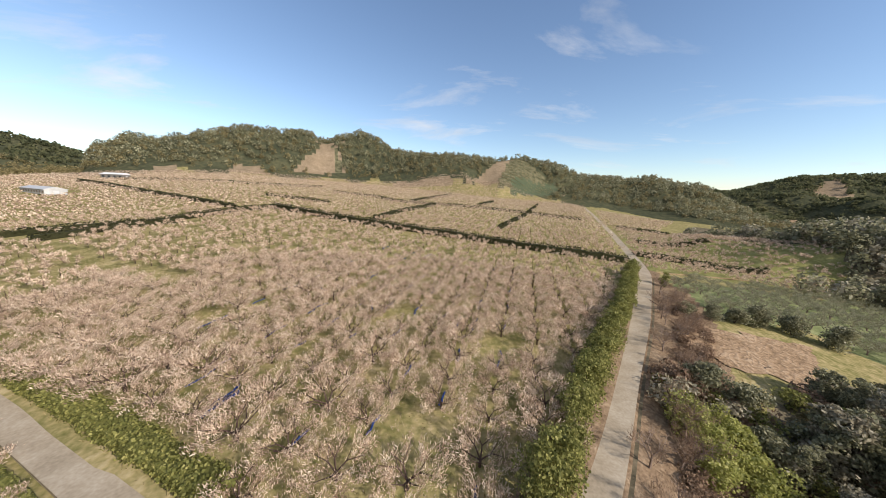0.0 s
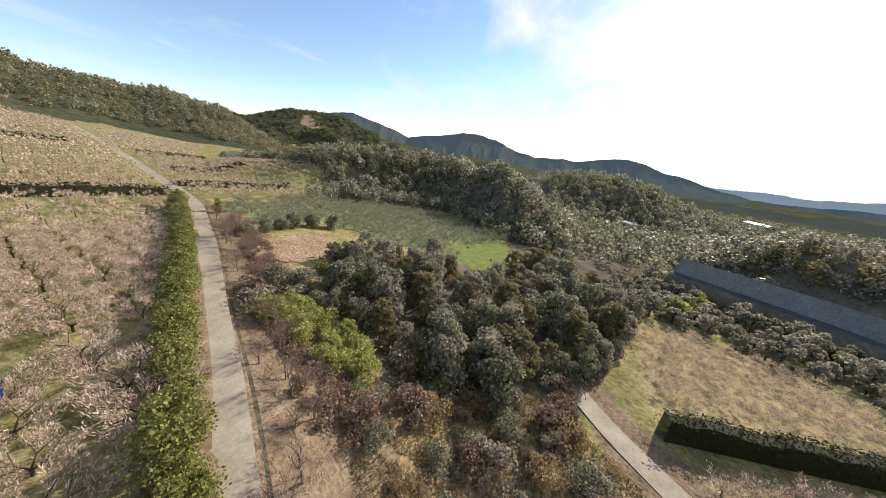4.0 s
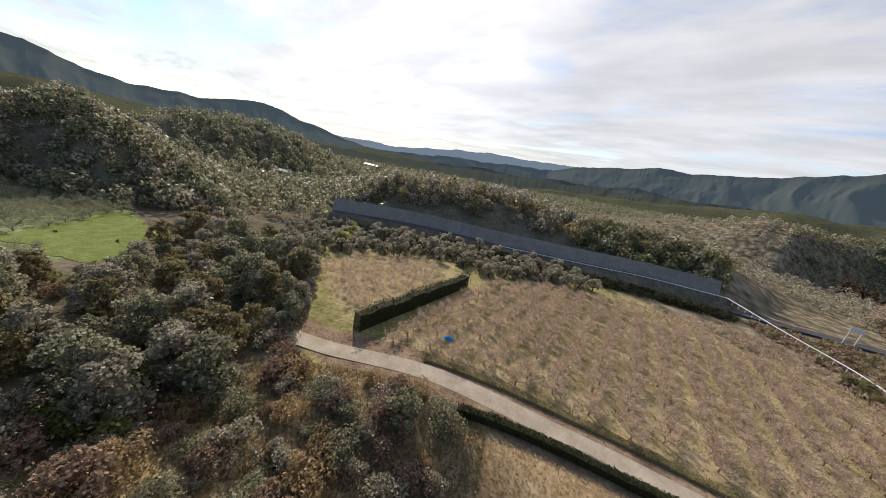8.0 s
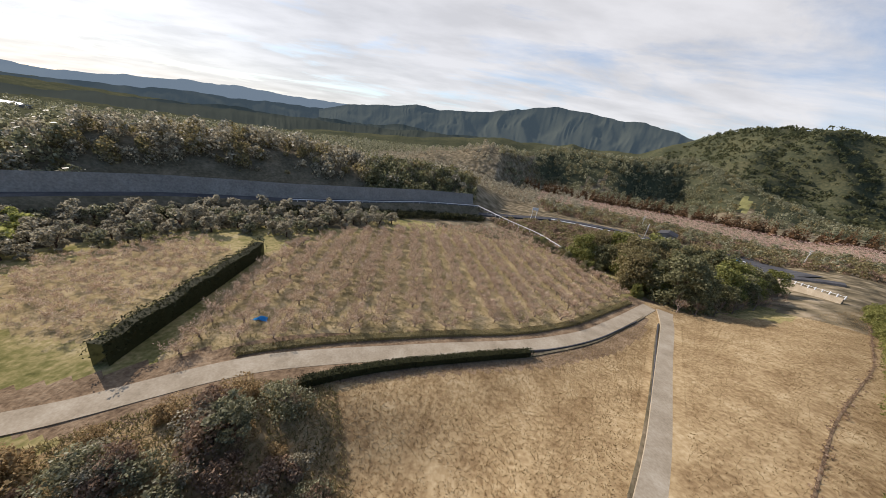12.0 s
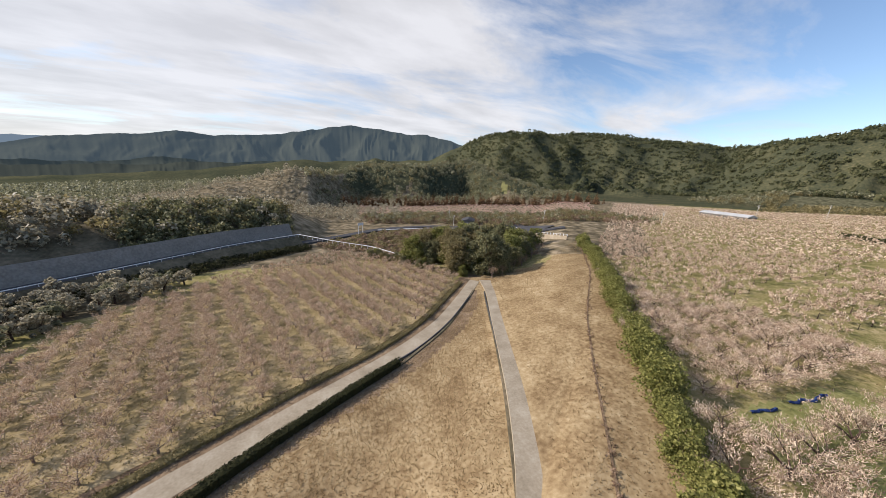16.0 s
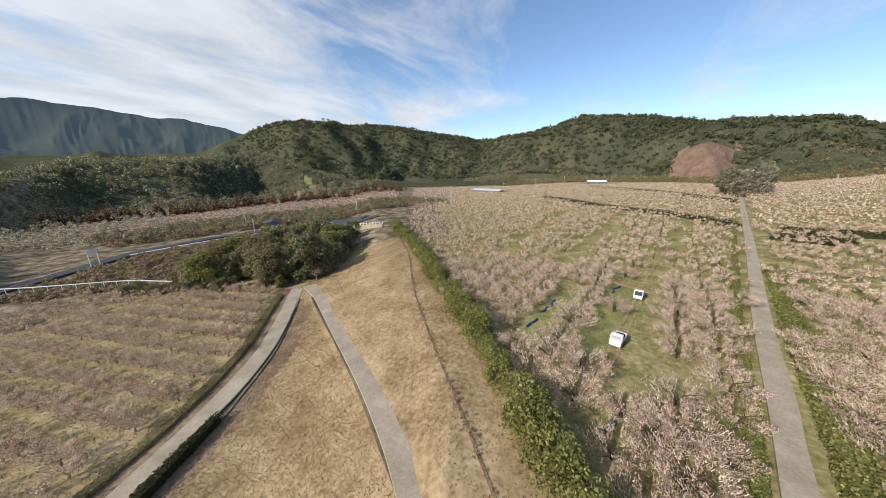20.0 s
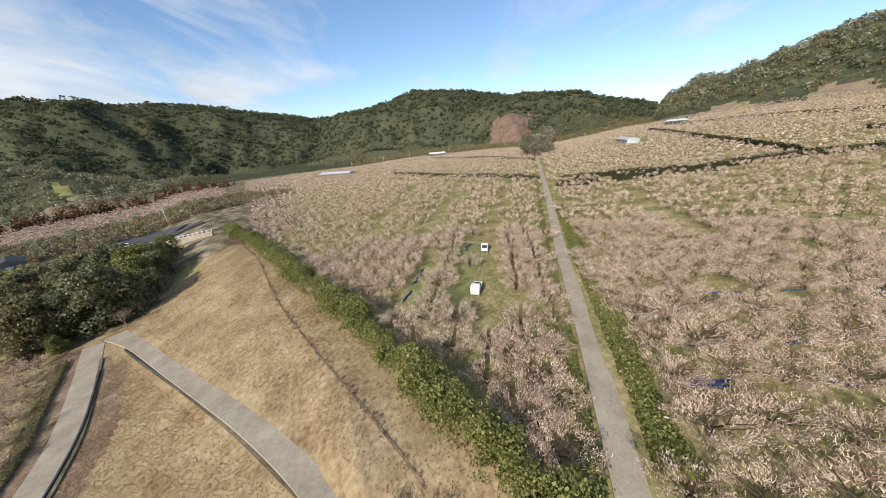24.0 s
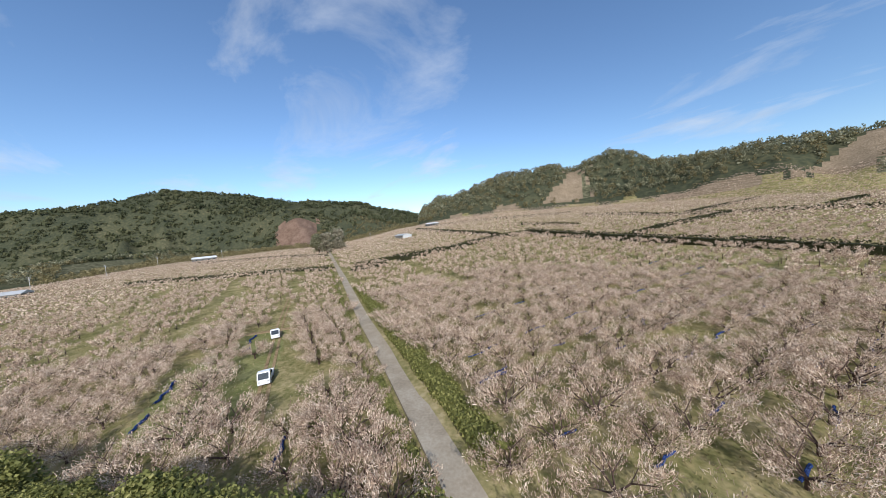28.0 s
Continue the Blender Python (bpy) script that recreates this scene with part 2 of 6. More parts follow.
M = {
    "grass": material("winter_grass", ((0, (.10, .10, .036)), (.35, (.19, .175, .07)), (.65, (.315, .26, .125)), (1, (.46, .375, .22))), 5, bump=.12),
    "sage": material("grey_green_grass", ((0, (.085, .11, .05)), (.5, (.185, .21, .095)), (1, (.33, .33, .18))), 4, bump=.12),
    "lush": material("green_grass", ((0, (.10, .11, .04)), (.5, (.205, .205, .078)), (1, (.34, .31, .145))), 4, bump=.1),
    "field": material("straw_field_soil", ((0, (.17, .14, .07)), (.5, (.32, .25, .135)), (1, (.48, .385, .245))), 4, bump=.12),
    "dry": material("dry_straw_grass", ((0, (.125, .08, .043)), (.3, (.235, .16, .086)), (.6, (.35, .258, .145)), (1, (.49, .385, .24))), 5, bump=.05, grain=9, fine=.45),
    "straw": material("straw_blades", ((0, (.165, .11, .058)), (.5, (.37, .27, .145)), (1, (.60, .475, .29))), 3.5, per="island", thin=.6, patch=.65, grain=5),
    "turf": material("mixed_grass_blades", ((0, (.12, .11, .042)), (.5, (.26, .215, .10)), (1, (.47, .385, .22))), 4, per="island", thin=.3),
    "soil": material("red_earth", ((0, (.15, .10, .06)), (.5, (.31, .215, .135)), (1, (.45, .34, .23))), 5, bump=.5, fine=.5),
    "wood_floor": material("woodland_floor", ((0, (.07, .06, .04)), (.5, (.14, .12, .08)), (1, (.25, .20, .14))), 9, bump=.5),
    "far_wood": material("wooded_mountain", ((0, (.034, .04, .026)), (.4, (.058, .063, .038)), (.7, (.092, .09, .05)), (1, (.15, .132, .078))), 110, bump=.8, grain=22, fine=.5),
    "brush": material("dry_scrub_hill", ((0, (.09, .075, .05)), (.5, (.19, .155, .10)), (1, (.32, .26, .18))), 22, bump=1.5, grain=6, fine=.5, cells=5),
    "concrete": material("weathered_concrete", ((0, (.25, .205, .145)), (.5, (.37, .31, .23)), (1, (.48, .42, .33))), 3, rough=.85, bump=.01, grain=12),
    "asphalt": material("grey_asphalt", ((0, (.05, .05, .055)), (.6, (.09, .09, .095)), (1, (.15, .15, .15))), 4, rough=.8, grain=20),
    "white": material("white_paint", ((0, (.62, .62, .62)), (.5, (.76, .76, .76)), (1, (.82, .82, .82))), 1.5, rough=.35, spec=.5),
    "steel": material("galvanised_steel", ((0, (.45, .46, .47)), (1, (.68, .69, .70))), 1, rough=.4, metal=.6),
    "dark": material("dark_rubber", ((0, (.015, .015, .016)), (1, (.04, .04, .04))), .5, rough=.7),
    "glass": material("tinted_glass", ((0, (.02, .025, .03)), (1, (.05, .06, .07))), .5, rough=.08, spec=.8),
    "blue": material("blue_net", ((0, (.02, .03, .08)), (.5, (.035, .06, .17)), (1, (.06, .12, .33))), .6, rough=.6, bump=.05, fine=.6),
    "blossom": material("plum_twigs_in_blossom", ((0, (.085, .055, .043)), (.28, (.25, .165, .12)), (.5, (.58, .435, .32)), (.72, (.87, .715, .555)), (1, (.97, .895, .79))), 1.6, per="island", thin=.3, patch=.55, grain=3),
    "twig": material("bare_plum_twigs", ((0, (.085, .055, .04)), (.3, (.30, .205, .135)), (.56, (.61, .46, .335)), (1, (.92, .78, .63))), 1.8, per="island", thin=.3, patch=.45, grain=3),
    "grey_twig": material("grey_green_plum_twigs", ((0, (.085, .085, .05)), (.5, (.27, .265, .165)), (1, (.6, .57, .42))), 2.0, per="island", thin=.3, patch=.5),
    "bark": material("plum_bark", ((0, (.045, .03, .025)), (1, (.13, .09, .07))), .5, bump=.03),
    "leaf": material("evergreen_leaves", ((0, (.078, .08, .046)), (.42, (.20, .195, .11)), (.75, (.37, .355, .215)), (1, (.58, .54, .38))), 8, rough=.5, per="island", thin=.45, spec=.3),
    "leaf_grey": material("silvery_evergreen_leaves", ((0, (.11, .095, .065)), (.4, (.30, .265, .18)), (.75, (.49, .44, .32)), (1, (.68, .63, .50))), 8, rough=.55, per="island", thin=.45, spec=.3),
    "far_leaf": material("mountain_forest_leaves", ((0, (.055, .064, .036)), (.4, (.105, .115, .06)), (.75, (.175, .172, .088)), (1, (.28, .25, .14))), 70, rough=.8, per="island", spec=.05, fine=.3, patch=.75, thin=.5),
    "leaf_bright": material("yellow_green_leaves", ((0, (.16, .18, .045)), (.5, (.38, .385, .11)), (1, (.60, .57, .26))), 6, rough=.65, per="island", thin=.4, spec=.15),
    "leaf_hedge": material("hedge_leaves", ((0, (.07, .08, .02)), (.45, (.20, .205, .062)), (.8, (.36, .345, .115)), (1, (.54, .49, .20))), 5, rough=.6, per="island", thin=.4, spec=.15),
    "leaf_dark": material("dark_hedge_leaves", ((0, (.02, .022, .011)), (.5, (.045, .048, .021)), (1, (.095, .09, .042))), 5, rough=.7, per="island", thin=.4, spec=.12),
    "rust": material("dry_brown_brush", ((0, (.14, .09, .06)), (.5, (.28, .19, .13)), (1, (.45, .34, .24))), 5, per="island", thin=.3),
    "pink": material("deep_pink_blossom", ((0, (.30, .17, .13)), (.4, (.62, .41, .33)), (1, (.86, .68, .59))), 12, per="island", thin=.3),
    "rust_dark": material("red_brown_cypress", ((0, (.05, .035, .02)), (.5, (.15, .085, .045)), (1, (.28, .17, .095))), 12, per="island"),
    "net": material("green_netting", ((0, (.055, .075, .045)), (1, (.11, .125, .075))), 8),
    "litter": material("brown_leaf_litter", ((0, (.09, .06, .04)), (.5, (.22, .155, .10)), (1, (.36, .27, .18))), 3, bump=.2),
    "clear": material("cleared_stony_slope", ((0, (.13, .10, .065)), (.5, (.25, .19, .125)), (1, (.36, .285, .2))), 12, bump=1.0, fine=.55, grain=10),
    "terrace": material("terraced_young_trees", ((0, (.06, .06, .035)), (.5, (.125, .12, .07)), (1, (.21, .19, .12))), 9, bump=.6, cells=5),
    "yellow": material("yellow_green_slope", ((0, (.12, .12, .05)), (.6, (.24, .225, .095)), (1, (.37, .33, .16))), 14, bump=.5, grain=6),
}
M["bright_blue"] = material("bright_blue_sheet", ((0, (.02, .16, .45)), (1, (.05, .34, .75))), .5, rough=.45)
M["grey_slope"] = material("grey_sprayed_concrete_slope", ((0, (.17, .155, .135)), (.5, (.26, .235, .205)), (1, (.36, .33, .29))), 5, bump=.25, grain=9, fine=.5)
M["vivid"] = material("bright_mown_grass", ((0, (.09, .12, .032)), (.5, (.17, .20, .062)), (1, (.28, .285, .12))), 2, bump=.1, fine=.5)
# haze painted as glow colours, weaker for nearer ridges
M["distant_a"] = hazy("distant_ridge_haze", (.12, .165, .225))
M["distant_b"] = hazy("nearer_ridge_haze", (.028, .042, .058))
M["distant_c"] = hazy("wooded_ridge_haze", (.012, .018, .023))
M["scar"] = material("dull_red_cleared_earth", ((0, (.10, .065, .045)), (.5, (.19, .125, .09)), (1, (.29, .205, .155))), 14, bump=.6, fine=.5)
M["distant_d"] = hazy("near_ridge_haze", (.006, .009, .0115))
M["roof"] = material("pale_metal_roof", ((0, (.36, .36, .36)), (1, (.56, .56, .55))), 5, rough=.5, spec=.3)
M["pole"] = material("pale_concrete_pole", ((0, (.45, .43, .40)), (1, (.62, .60, .56))), 1)
M["plaster"] = material("dark_board_walls", ((0, (.12, .11, .10)), (1, (.26, .24, .22))), 2)

# ---- lie of the land: a polar plan round the hovering point, metres ----
def lattice(ix, iy, seed):
    v = np.sin(ix * 127.1 + iy * 311.7 + seed * 74.7) * 43758.5453
    return v - np.floor(v)


def value_noise(x, y, seed=0):
    ix, iy = np.floor(x), np.floor(y)
    fx, fy = x - ix, y - iy
    fx, fy = fx * fx * (3 - 2 * fx), fy * fy * (3 - 2 * fy)
    a, b = lattice(ix, iy, seed), lattice(ix + 1, iy, seed)
    c, d = lattice(ix, iy + 1, seed), lattice(ix + 1, iy + 1, seed)
    return (a + (b - a) * fx) * (1 - fy) + (c + (d - c) * fx) * fy


def fractal(x, y, seed=0, octaves=4):
    total, size = 0.0, 0.5
    for k in range(octaves):
        total = total + size * (value_noise(x * 2**k, y * 2**k, seed + k) - 0.5)
        size *= 0.5
    return total


def ease(a, b, v):
    t = np.clip((v - a) / (b - a), 0, 1)
    return t * t * (3 - 2 * t)


SLOPE = ((-180, -.03), (-150, -.02), (-130, 0), (-115, .008), (-100, .018), (-89, .036), (-75, .045), (-66, .043), (-54, .072), (-35, .09),
         (-13, .078), (3, .066), (18, .047), (26, .04), (36, .018), (45, 0), (60, -.02), (80, -.03), (120, -.06), (150, -.03), (180, -.03))
# hills: name, plateau before them, and rows of bearing, elevation angle and distance of the crest
FAR_HILLS = ((-180, 0, 2500), (-171, 0.7, 2400), (-166, 1.5, 2300), (-157, 2, 2200), (-150, 2.5, 2000), (-142, 6.5, 1666), (-139, 7.2, 1566), (-137, 7.6, 1500), (-135.5, 7.9, 1500), (-133, 7.8, 1500), (-130, 7.5, 1500), (-127, 7.6, 1500),
    (-125, 7.7, 1500), (-122, 7.5, 1500), (-119, 7.4, 1500), (-116, 7, 1500), (-113, 6.5, 1500), (-109, 5.9, 1500), (-105, 5.3, 1500), (-101, 5.8, 1414), (-97, 6.3, 1300), (-93, 7.3, 1277), (-90, 8.1, 1261), (-88, 8.6, 1250),
    (-85, 8.5, 1231), (-82, 8.3, 1212), (-79, 7.9, 1195), (-75, 7.2, 1175), (-71, 6.7, 1155), (-68, 6.5, 1138), (-64, 6.3, 1116), (-61, 6.1, 1100), (-58, 5.1, 1100), (-55, 4.2, 1100), (-52, 3.6, 1100), (-49, 2.4, 1100),
    (-40, 2.5, 1100), (0, 2.4, 1200), (28, 2.2, 1200), (31, 1.8, 1250), (35, 2.4, 1300), (40, 1.2, 1300), (44, 1.6, 1340), (46, 2.2, 1358), (48, 2.8, 1375), (50, 3.4, 1391), (52, 3.5, 1416), (54, 3.6, 1450),
    (58, 3.4, 1500), (61, 2, 1500), (66, 0.5, 1500), (75, -0.2, 1500), (85, -0.6, 1500), (95, -2.5, 1600), (105, -3.5, 1800), (115, -4.1, 2300), (121, -8.7, 2600), (147, -8.7, 2600), (156, -6.9, 2600), (165, -1.2, 2900),
    (171, -0.5, 2700), (180, 0, 2500))
NEAR_HILLS = ((-180, -9.9, 600), (-54, -9.5, 640), (-49, 3.2, 640), (-48, 3.9, 640), (-47, 4.6, 640), (-45.6, 5.5, 640), (-44, 5.2, 640), (-43, 5.1, 640), (-41.5, 5.6, 640), (-39, 6.5, 640), (-36.5, 7.3, 640), (-33, 8.2, 640),
    (-29, 8.4, 640), (-25, 8.5, 640), (-23.5, 8.5, 640), (-22, 7.8, 640), (-21, 7.5, 640), (-19.5, 8.1, 640), (-17.5, 8.9, 640), (-15.3, 9.4, 640), (-13.5, 9.1, 640), (-12, 8.4, 636), (-10, 6.9, 622), (-7, 6.6, 608),
    (-4.5, 6.5, 598), (0, 6.4, 580), (5, 6.2, 564), (9, 6, 565), (11, 6.2, 570), (13.2, 6.5, 597), (15, 6.1, 612), (17, 5.7, 628), (19, 5.5, 642), (21, 5, 649), (24, 3.4, 657), (26, 3.3, 668),
    (29, 3.1, 692), (32, 2.9, 700), (35, 3.3, 700), (37, 2.8, 700), (39, 2.2, 700), (41, 1.9, 700), (50, -3.9, 700), (180, -9.9, 700))
FOOT_HILLS = ((-180, -2.4, 450), (-176, -0.9, 450), (-174, -0.1, 450), (-171, -0.6, 450), (-167, -1.1, 520), (-162, 0.9, 650), (-151, 1.2, 650), (-143, 2.6, 800), (-137, 0.6, 700), (-127, -2.7, 600), (-119, -3.5, 560), (-108, -2.5, 700),
    (-98, -0.4, 800), (-90, -0.6, 850), (-80, -2.4, 900), (-70, -5.2, 900), (70, -9.6, 450), (165, -5.6, 450), (170, -4.8, 450), (177, -2.7, 450), (180, -2.4, 450))
VALLEY_HILLS = ((-180, -7.5, 178), (-174, -7.9, 188), (-168, -10.7, 198), (-150, -14.1, 198), (30, -7.5, 200), (37, -6.6, 210), (43, -5.4, 200), (49, -5.4, 190), (55, -3.4, 200), (63, -2.3, 210), (73, -2.5, 220), (84, -3.4, 190),
    (88, -3.4, 170), (92, -6, 165), (97, -9.7, 160), (104, -14.3, 160), (110, -15.2, 188), (115, -14.3, 178), (119, -11.5, 178), (122, -9.7, 178), (130, -6.1, 178), (137, -6.1, 178), (144, -5.6, 178), (154, -6.4, 178),
    (160, -7.1, 178), (166, -7.4, 178), (175, -7.6, 178), (180, -7.5, 178))
DISTANT_HILLS = ((-180, 0.1, 1200), (-172, 1.4, 1200), (-166, 0.9, 1200), (-160, 2.2, 1100), (-150, 1.4, 1100), (-140, -2.9, 1100), (100, -6.9, 1000), (110, -6, 1000), (124, -5.4, 1200), (144, -4.5, 1200), (157, -2.8, 1200), (166, -1.8, 1200),
    (174, -1, 1200), (180, 0.1, 1200))
MID_HILLS = ((-180, -9, 420), (82, -9, 420), (88, -5, 420), (92, -3.4, 420), (96, -2, 420), (100, -1.2, 420), (104, -0.9, 420), (108, -1.2, 420), (112, -2.2, 420), (116, -3.8, 420), (121, -5.9, 420), (128, -6.7, 420),
    (140, -9, 420), (180, -9, 420))


def crest_distance(az, rows):
    b, e, d = np.array(rows, float).T
    return np.interp(az, b, d)


def hill(az, r, rows, near, far, keep):
    b, e, d = np.array(rows, float).T
    crest_r = np.interp(az, b, d)
    crest = 24 + crest_r * np.tan(np.radians(np.interp(az, b, e) + .5 * fractal(az * .45, az * 0 + 5, 3, 4)))
    up = ease(0, 1, (r - crest_r + near * crest_r) / (near * crest_r))
    down = 1 - (1 - keep) * ease(0, 1, (r - crest_r) / (far * crest_r))
    return crest, np.where(r < crest_r, up, down)


HEDGE_DIR = (0.796, 0.605)
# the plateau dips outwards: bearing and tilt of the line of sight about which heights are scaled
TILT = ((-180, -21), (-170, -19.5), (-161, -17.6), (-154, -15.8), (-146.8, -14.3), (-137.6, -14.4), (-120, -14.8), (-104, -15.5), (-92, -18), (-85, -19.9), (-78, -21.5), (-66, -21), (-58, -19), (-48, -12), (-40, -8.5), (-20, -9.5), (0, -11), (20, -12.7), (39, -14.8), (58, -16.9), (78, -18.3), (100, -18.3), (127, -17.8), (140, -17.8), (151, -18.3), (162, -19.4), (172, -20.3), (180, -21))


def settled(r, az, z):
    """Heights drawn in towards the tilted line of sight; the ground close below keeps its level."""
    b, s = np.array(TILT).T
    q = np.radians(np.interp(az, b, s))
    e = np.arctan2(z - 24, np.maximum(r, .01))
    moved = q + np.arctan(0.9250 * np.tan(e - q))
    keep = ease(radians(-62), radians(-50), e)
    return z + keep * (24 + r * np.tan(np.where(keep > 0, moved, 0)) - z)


def plain_z(x, y):
    """The farmed plateau and the valley floor, before the hills."""
    x, y = np.asarray(x, float), np.asarray(y, float)
    r, az = np.hypot(x, y), np.degrees(np.arctan2(x, y))
    b, s = np.array(SLOPE).T
    z = np.interp(az, b, s) * np.minimum(r, 520) * (0.8 + 0.2 * np.minimum(r / 300, 1))
    south = (x + 14) * HEDGE_DIR[1] - (y - 9) * HEDGE_DIR[0]
    share = np.interp(az, (-180, -116, -108, 0, 40, 70, 100, 180), (1, 1, 0, 0, 0.2, 0.5, 1, 1))
    z = z - 6 * ease(0, 30, south) * share
    z = z - 160 * ease(450, 2200, r) * np.interp(az, (88, 104, 152, 168), (0, 1, 1, 0))
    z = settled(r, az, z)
    gully = np.exp(-(((x - 36) / 16) ** 2 + ((y - 12) / 22) ** 2))
    return z - 4.5 * gully


def ground_z(x, y):
    x, y = np.asarray(x, float), np.asarray(y, float)
    r, az = np.hypot(x, y), np.degrees(np.arctan2(x, y))
    z = plain_z(x, y)
    for rows, near, far, keep, rough in ((VALLEY_HILLS, .2, .5, .3, .04), (MID_HILLS, .3, .6, .3, .05), (FOOT_HILLS, .3, .5, .4, .16), (NEAR_HILLS, .3, .6, .5, .05), (DISTANT_HILLS, .3, .4, .4, .2), (FAR_HILLS, .45, .8, .8, .34)):
        crest, shape = hill(az, r, rows, near, far, keep)
        rise = np.maximum(crest - z, 0) * shape
        side = shape * (1 - shape) * 4
        k = 1 / (70 + 0.09 * crest_distance(az, rows))
        ridges = 1 - 2 * np.abs(fractal(x * k, y * k, 7, 5 if rough < .15 else 3)) * 2.2
        gullies = (ridges - .7) * rough * 4 * np.maximum(crest - z, 0) * np.clip(side, 0, 1)
        gullies = gullies + fractal(x * k * 5, y * k * 5, 13, 3) * rough * .5 * np.maximum(crest - z, 0) * shape
        sight = 24 + r * (crest - 24) / crest_distance(az, rows)
        if rough > .15:
            # spurs and side valleys carved into the slope
            wide = 150 + .14 * crest_distance(az, rows)
            wx, wy = x / wide + .5 * fractal(x / 260, y / 260, 17, 3), y / wide + .5 * fractal(x / 260, y / 260, 19, 3)
            cut = sum(w * np.abs(2 * value_noise(wx * f, wy * f, 23 + f) - 1) for w, f in ((.5, 1), (.34, 2.1), (.16, 4.7)))
            gullies = (.1 - cut) * 6.5 * rough * np.maximum(crest - z, 0) * np.sqrt(np.clip(1 - shape, 0, 1)) * np.clip(shape * 4, 0, 1)
            gullies = np.where(r < crest_distance(az, rows), gullies, 0)
        lifted = z + np.maximum(rise + gullies * (rise > 0.5), .12 * rise)
        z = lifted if rough > .15 else np.maximum(z, np.where(r < crest_distance(az, rows), np.minimum(lifted, np.maximum(sight - 1, z)), lifted))
    return z



# ---- building helpers ----
rng = np.random.default_rng(11)


def mesh_of(name, verts, faces, mats, slots=None, smooth=False):
    """A mesh from arrays; faces all of one size, or a list."""
    me = bpy.data.meshes.new(name)
    if isinstance(faces, np.ndarray):
        verts = np.asarray(verts, np.float32)
        k = faces.shape[1]
        me.vertices.add(len(verts)); me.vertices.foreach_set("co", verts.ravel())
        me.loops.add(faces.size); me.loops.foreach_set("vertex_index", faces.astype(np.int32).ravel())
        me.polygons.add(len(faces)); me.polygons.foreach_set("loop_start", np.arange(0, faces.size, k, dtype=np.int32))
        me.polygons.foreach_set("loop_total", np.full(len(faces), k, np.int32))
        me.update(calc_edges=True)
    else:
        me.from_pydata([tuple(v) for v in verts], [], faces)
    for m in mats if isinstance(mats, (list, tuple)) else [mats]:
        me.materials.append(m)
    if slots is not None:
        me.polygons.foreach_set("material_index", np.asarray(slots, np.int32))
    me.polygons.foreach_set("use_smooth", np.full(len(me.polygons), smooth))
    me.update()
    return me


def part(name, mesh, parent=None, label="", place=None):
    ob = new(name, mesh)
    if parent:
        ob.parent = parent
    if place is not None:
        ob.matrix_basis = place
    return tagged(ob, label)


def thing(name, label, category, group="", kind="", place=None):
    ob = new(name)
    ob.empty_display_size = 0.3
    if place is not None:
        ob.matrix_basis = place
    return tagged(ob, label, category, group, kind)


class Shape:
    """Boxes, prisms and tapered limbs gathered into one mesh."""

    def __init__(self):
        self.v, self.f = [], []

    def box(self, x0, y0, z0, x1, y1, z1, top=1.0, shift=0.0):
        cx, cy = (x0 + x1) / 2, (y0 + y1) / 2
        a = [(x0, y0, z0), (x1, y0, z0), (x1, y1, z0), (x0, y1, z0)]
        b = [(cx + (x - cx) * top + shift, cy + (y - cy) * top, z1) for x, y, _ in a]
        n = len(self.v)
        self.v += a + b
        self.f += [(n, n + 3, n + 2, n + 1), (n + 4, n + 5, n + 6, n + 7)] + [(n + k, n + (k + 1) % 4, n + 4 + (k + 1) % 4, n + 4 + k) for k in range(4)]
        return self

    def limb(self, p, q, r0, r1, sides=5):
        p, q = Vector(p), Vector(q)
        d = (q - p).normalized()
        u = d.orthogonal().normalized()
        w = d.cross(u)
        n = len(self.v)
        for c, r in ((p, r0), (q, r1)):
            self.v += [tuple(c + r * (math.cos(k * math.tau / sides) * u + math.sin(k * math.tau / sides) * w)) for k in range(sides)]
        self.f += [(n + k, n + (k + 1) % sides, n + sides + (k + 1) % sides, n + sides + k) for k in range(sides)]
        self.f += [tuple(n + sides + k for k in range(sides)), tuple(n + k for k in reversed(range(sides)))]
        return self

    def prism(self, outline, y0, y1):
        """An outline in x, z, drawn out from y0 to y1."""
        n, k = len(self.v), len(outline)
        self.v += [(x, y0, z) for x, z in outline] + [(x, y1, z) for x, z in outline]
        self.f += [tuple(range(n, n + k)), tuple(reversed(range(n + k, n + 2 * k)))]
        self.f += [(n + j, n + k + j, n + k + (j + 1) % k, n + (j + 1) % k) for j in range(k)]
        return self

    def mesh(self, name, mat, bevel=0.0):
        me = bpy.data.meshes.new(name)
        bm = bmesh.new()
        vs = [bm.verts.new(v) for v in self.v]
        for f in self.f:
            bm.faces.new([vs[i] for i in f])
        bmesh.ops.recalc_face_normals(bm, faces=bm.faces[:])
        if bevel:
            bmesh.ops.bevel(bm, geom=bm.edges[:], offset=bevel, segments=2, affect="EDGES", clamp_overlap=True)
        bm.to_mesh(me)
        bm.free()
        me.materials.append(mat)
        return me


def unit(v):
    return v / np.maximum(np.linalg.norm(v, axis=-1, keepdims=True), 1e-9)


def blades(p, d, length, width, taper=0.5):
    """A narrow quad from each point p along d."""
    s = unit(np.cross(d, unit(rng.normal(size=p.shape)))) * np.asarray(width)[:, None] / 2
    tip = p + d * np.asarray(length)[:, None]
    return np.stack([p - s, p + s, tip + s * taper, tip - s * taper], 1).reshape(-1, 3)


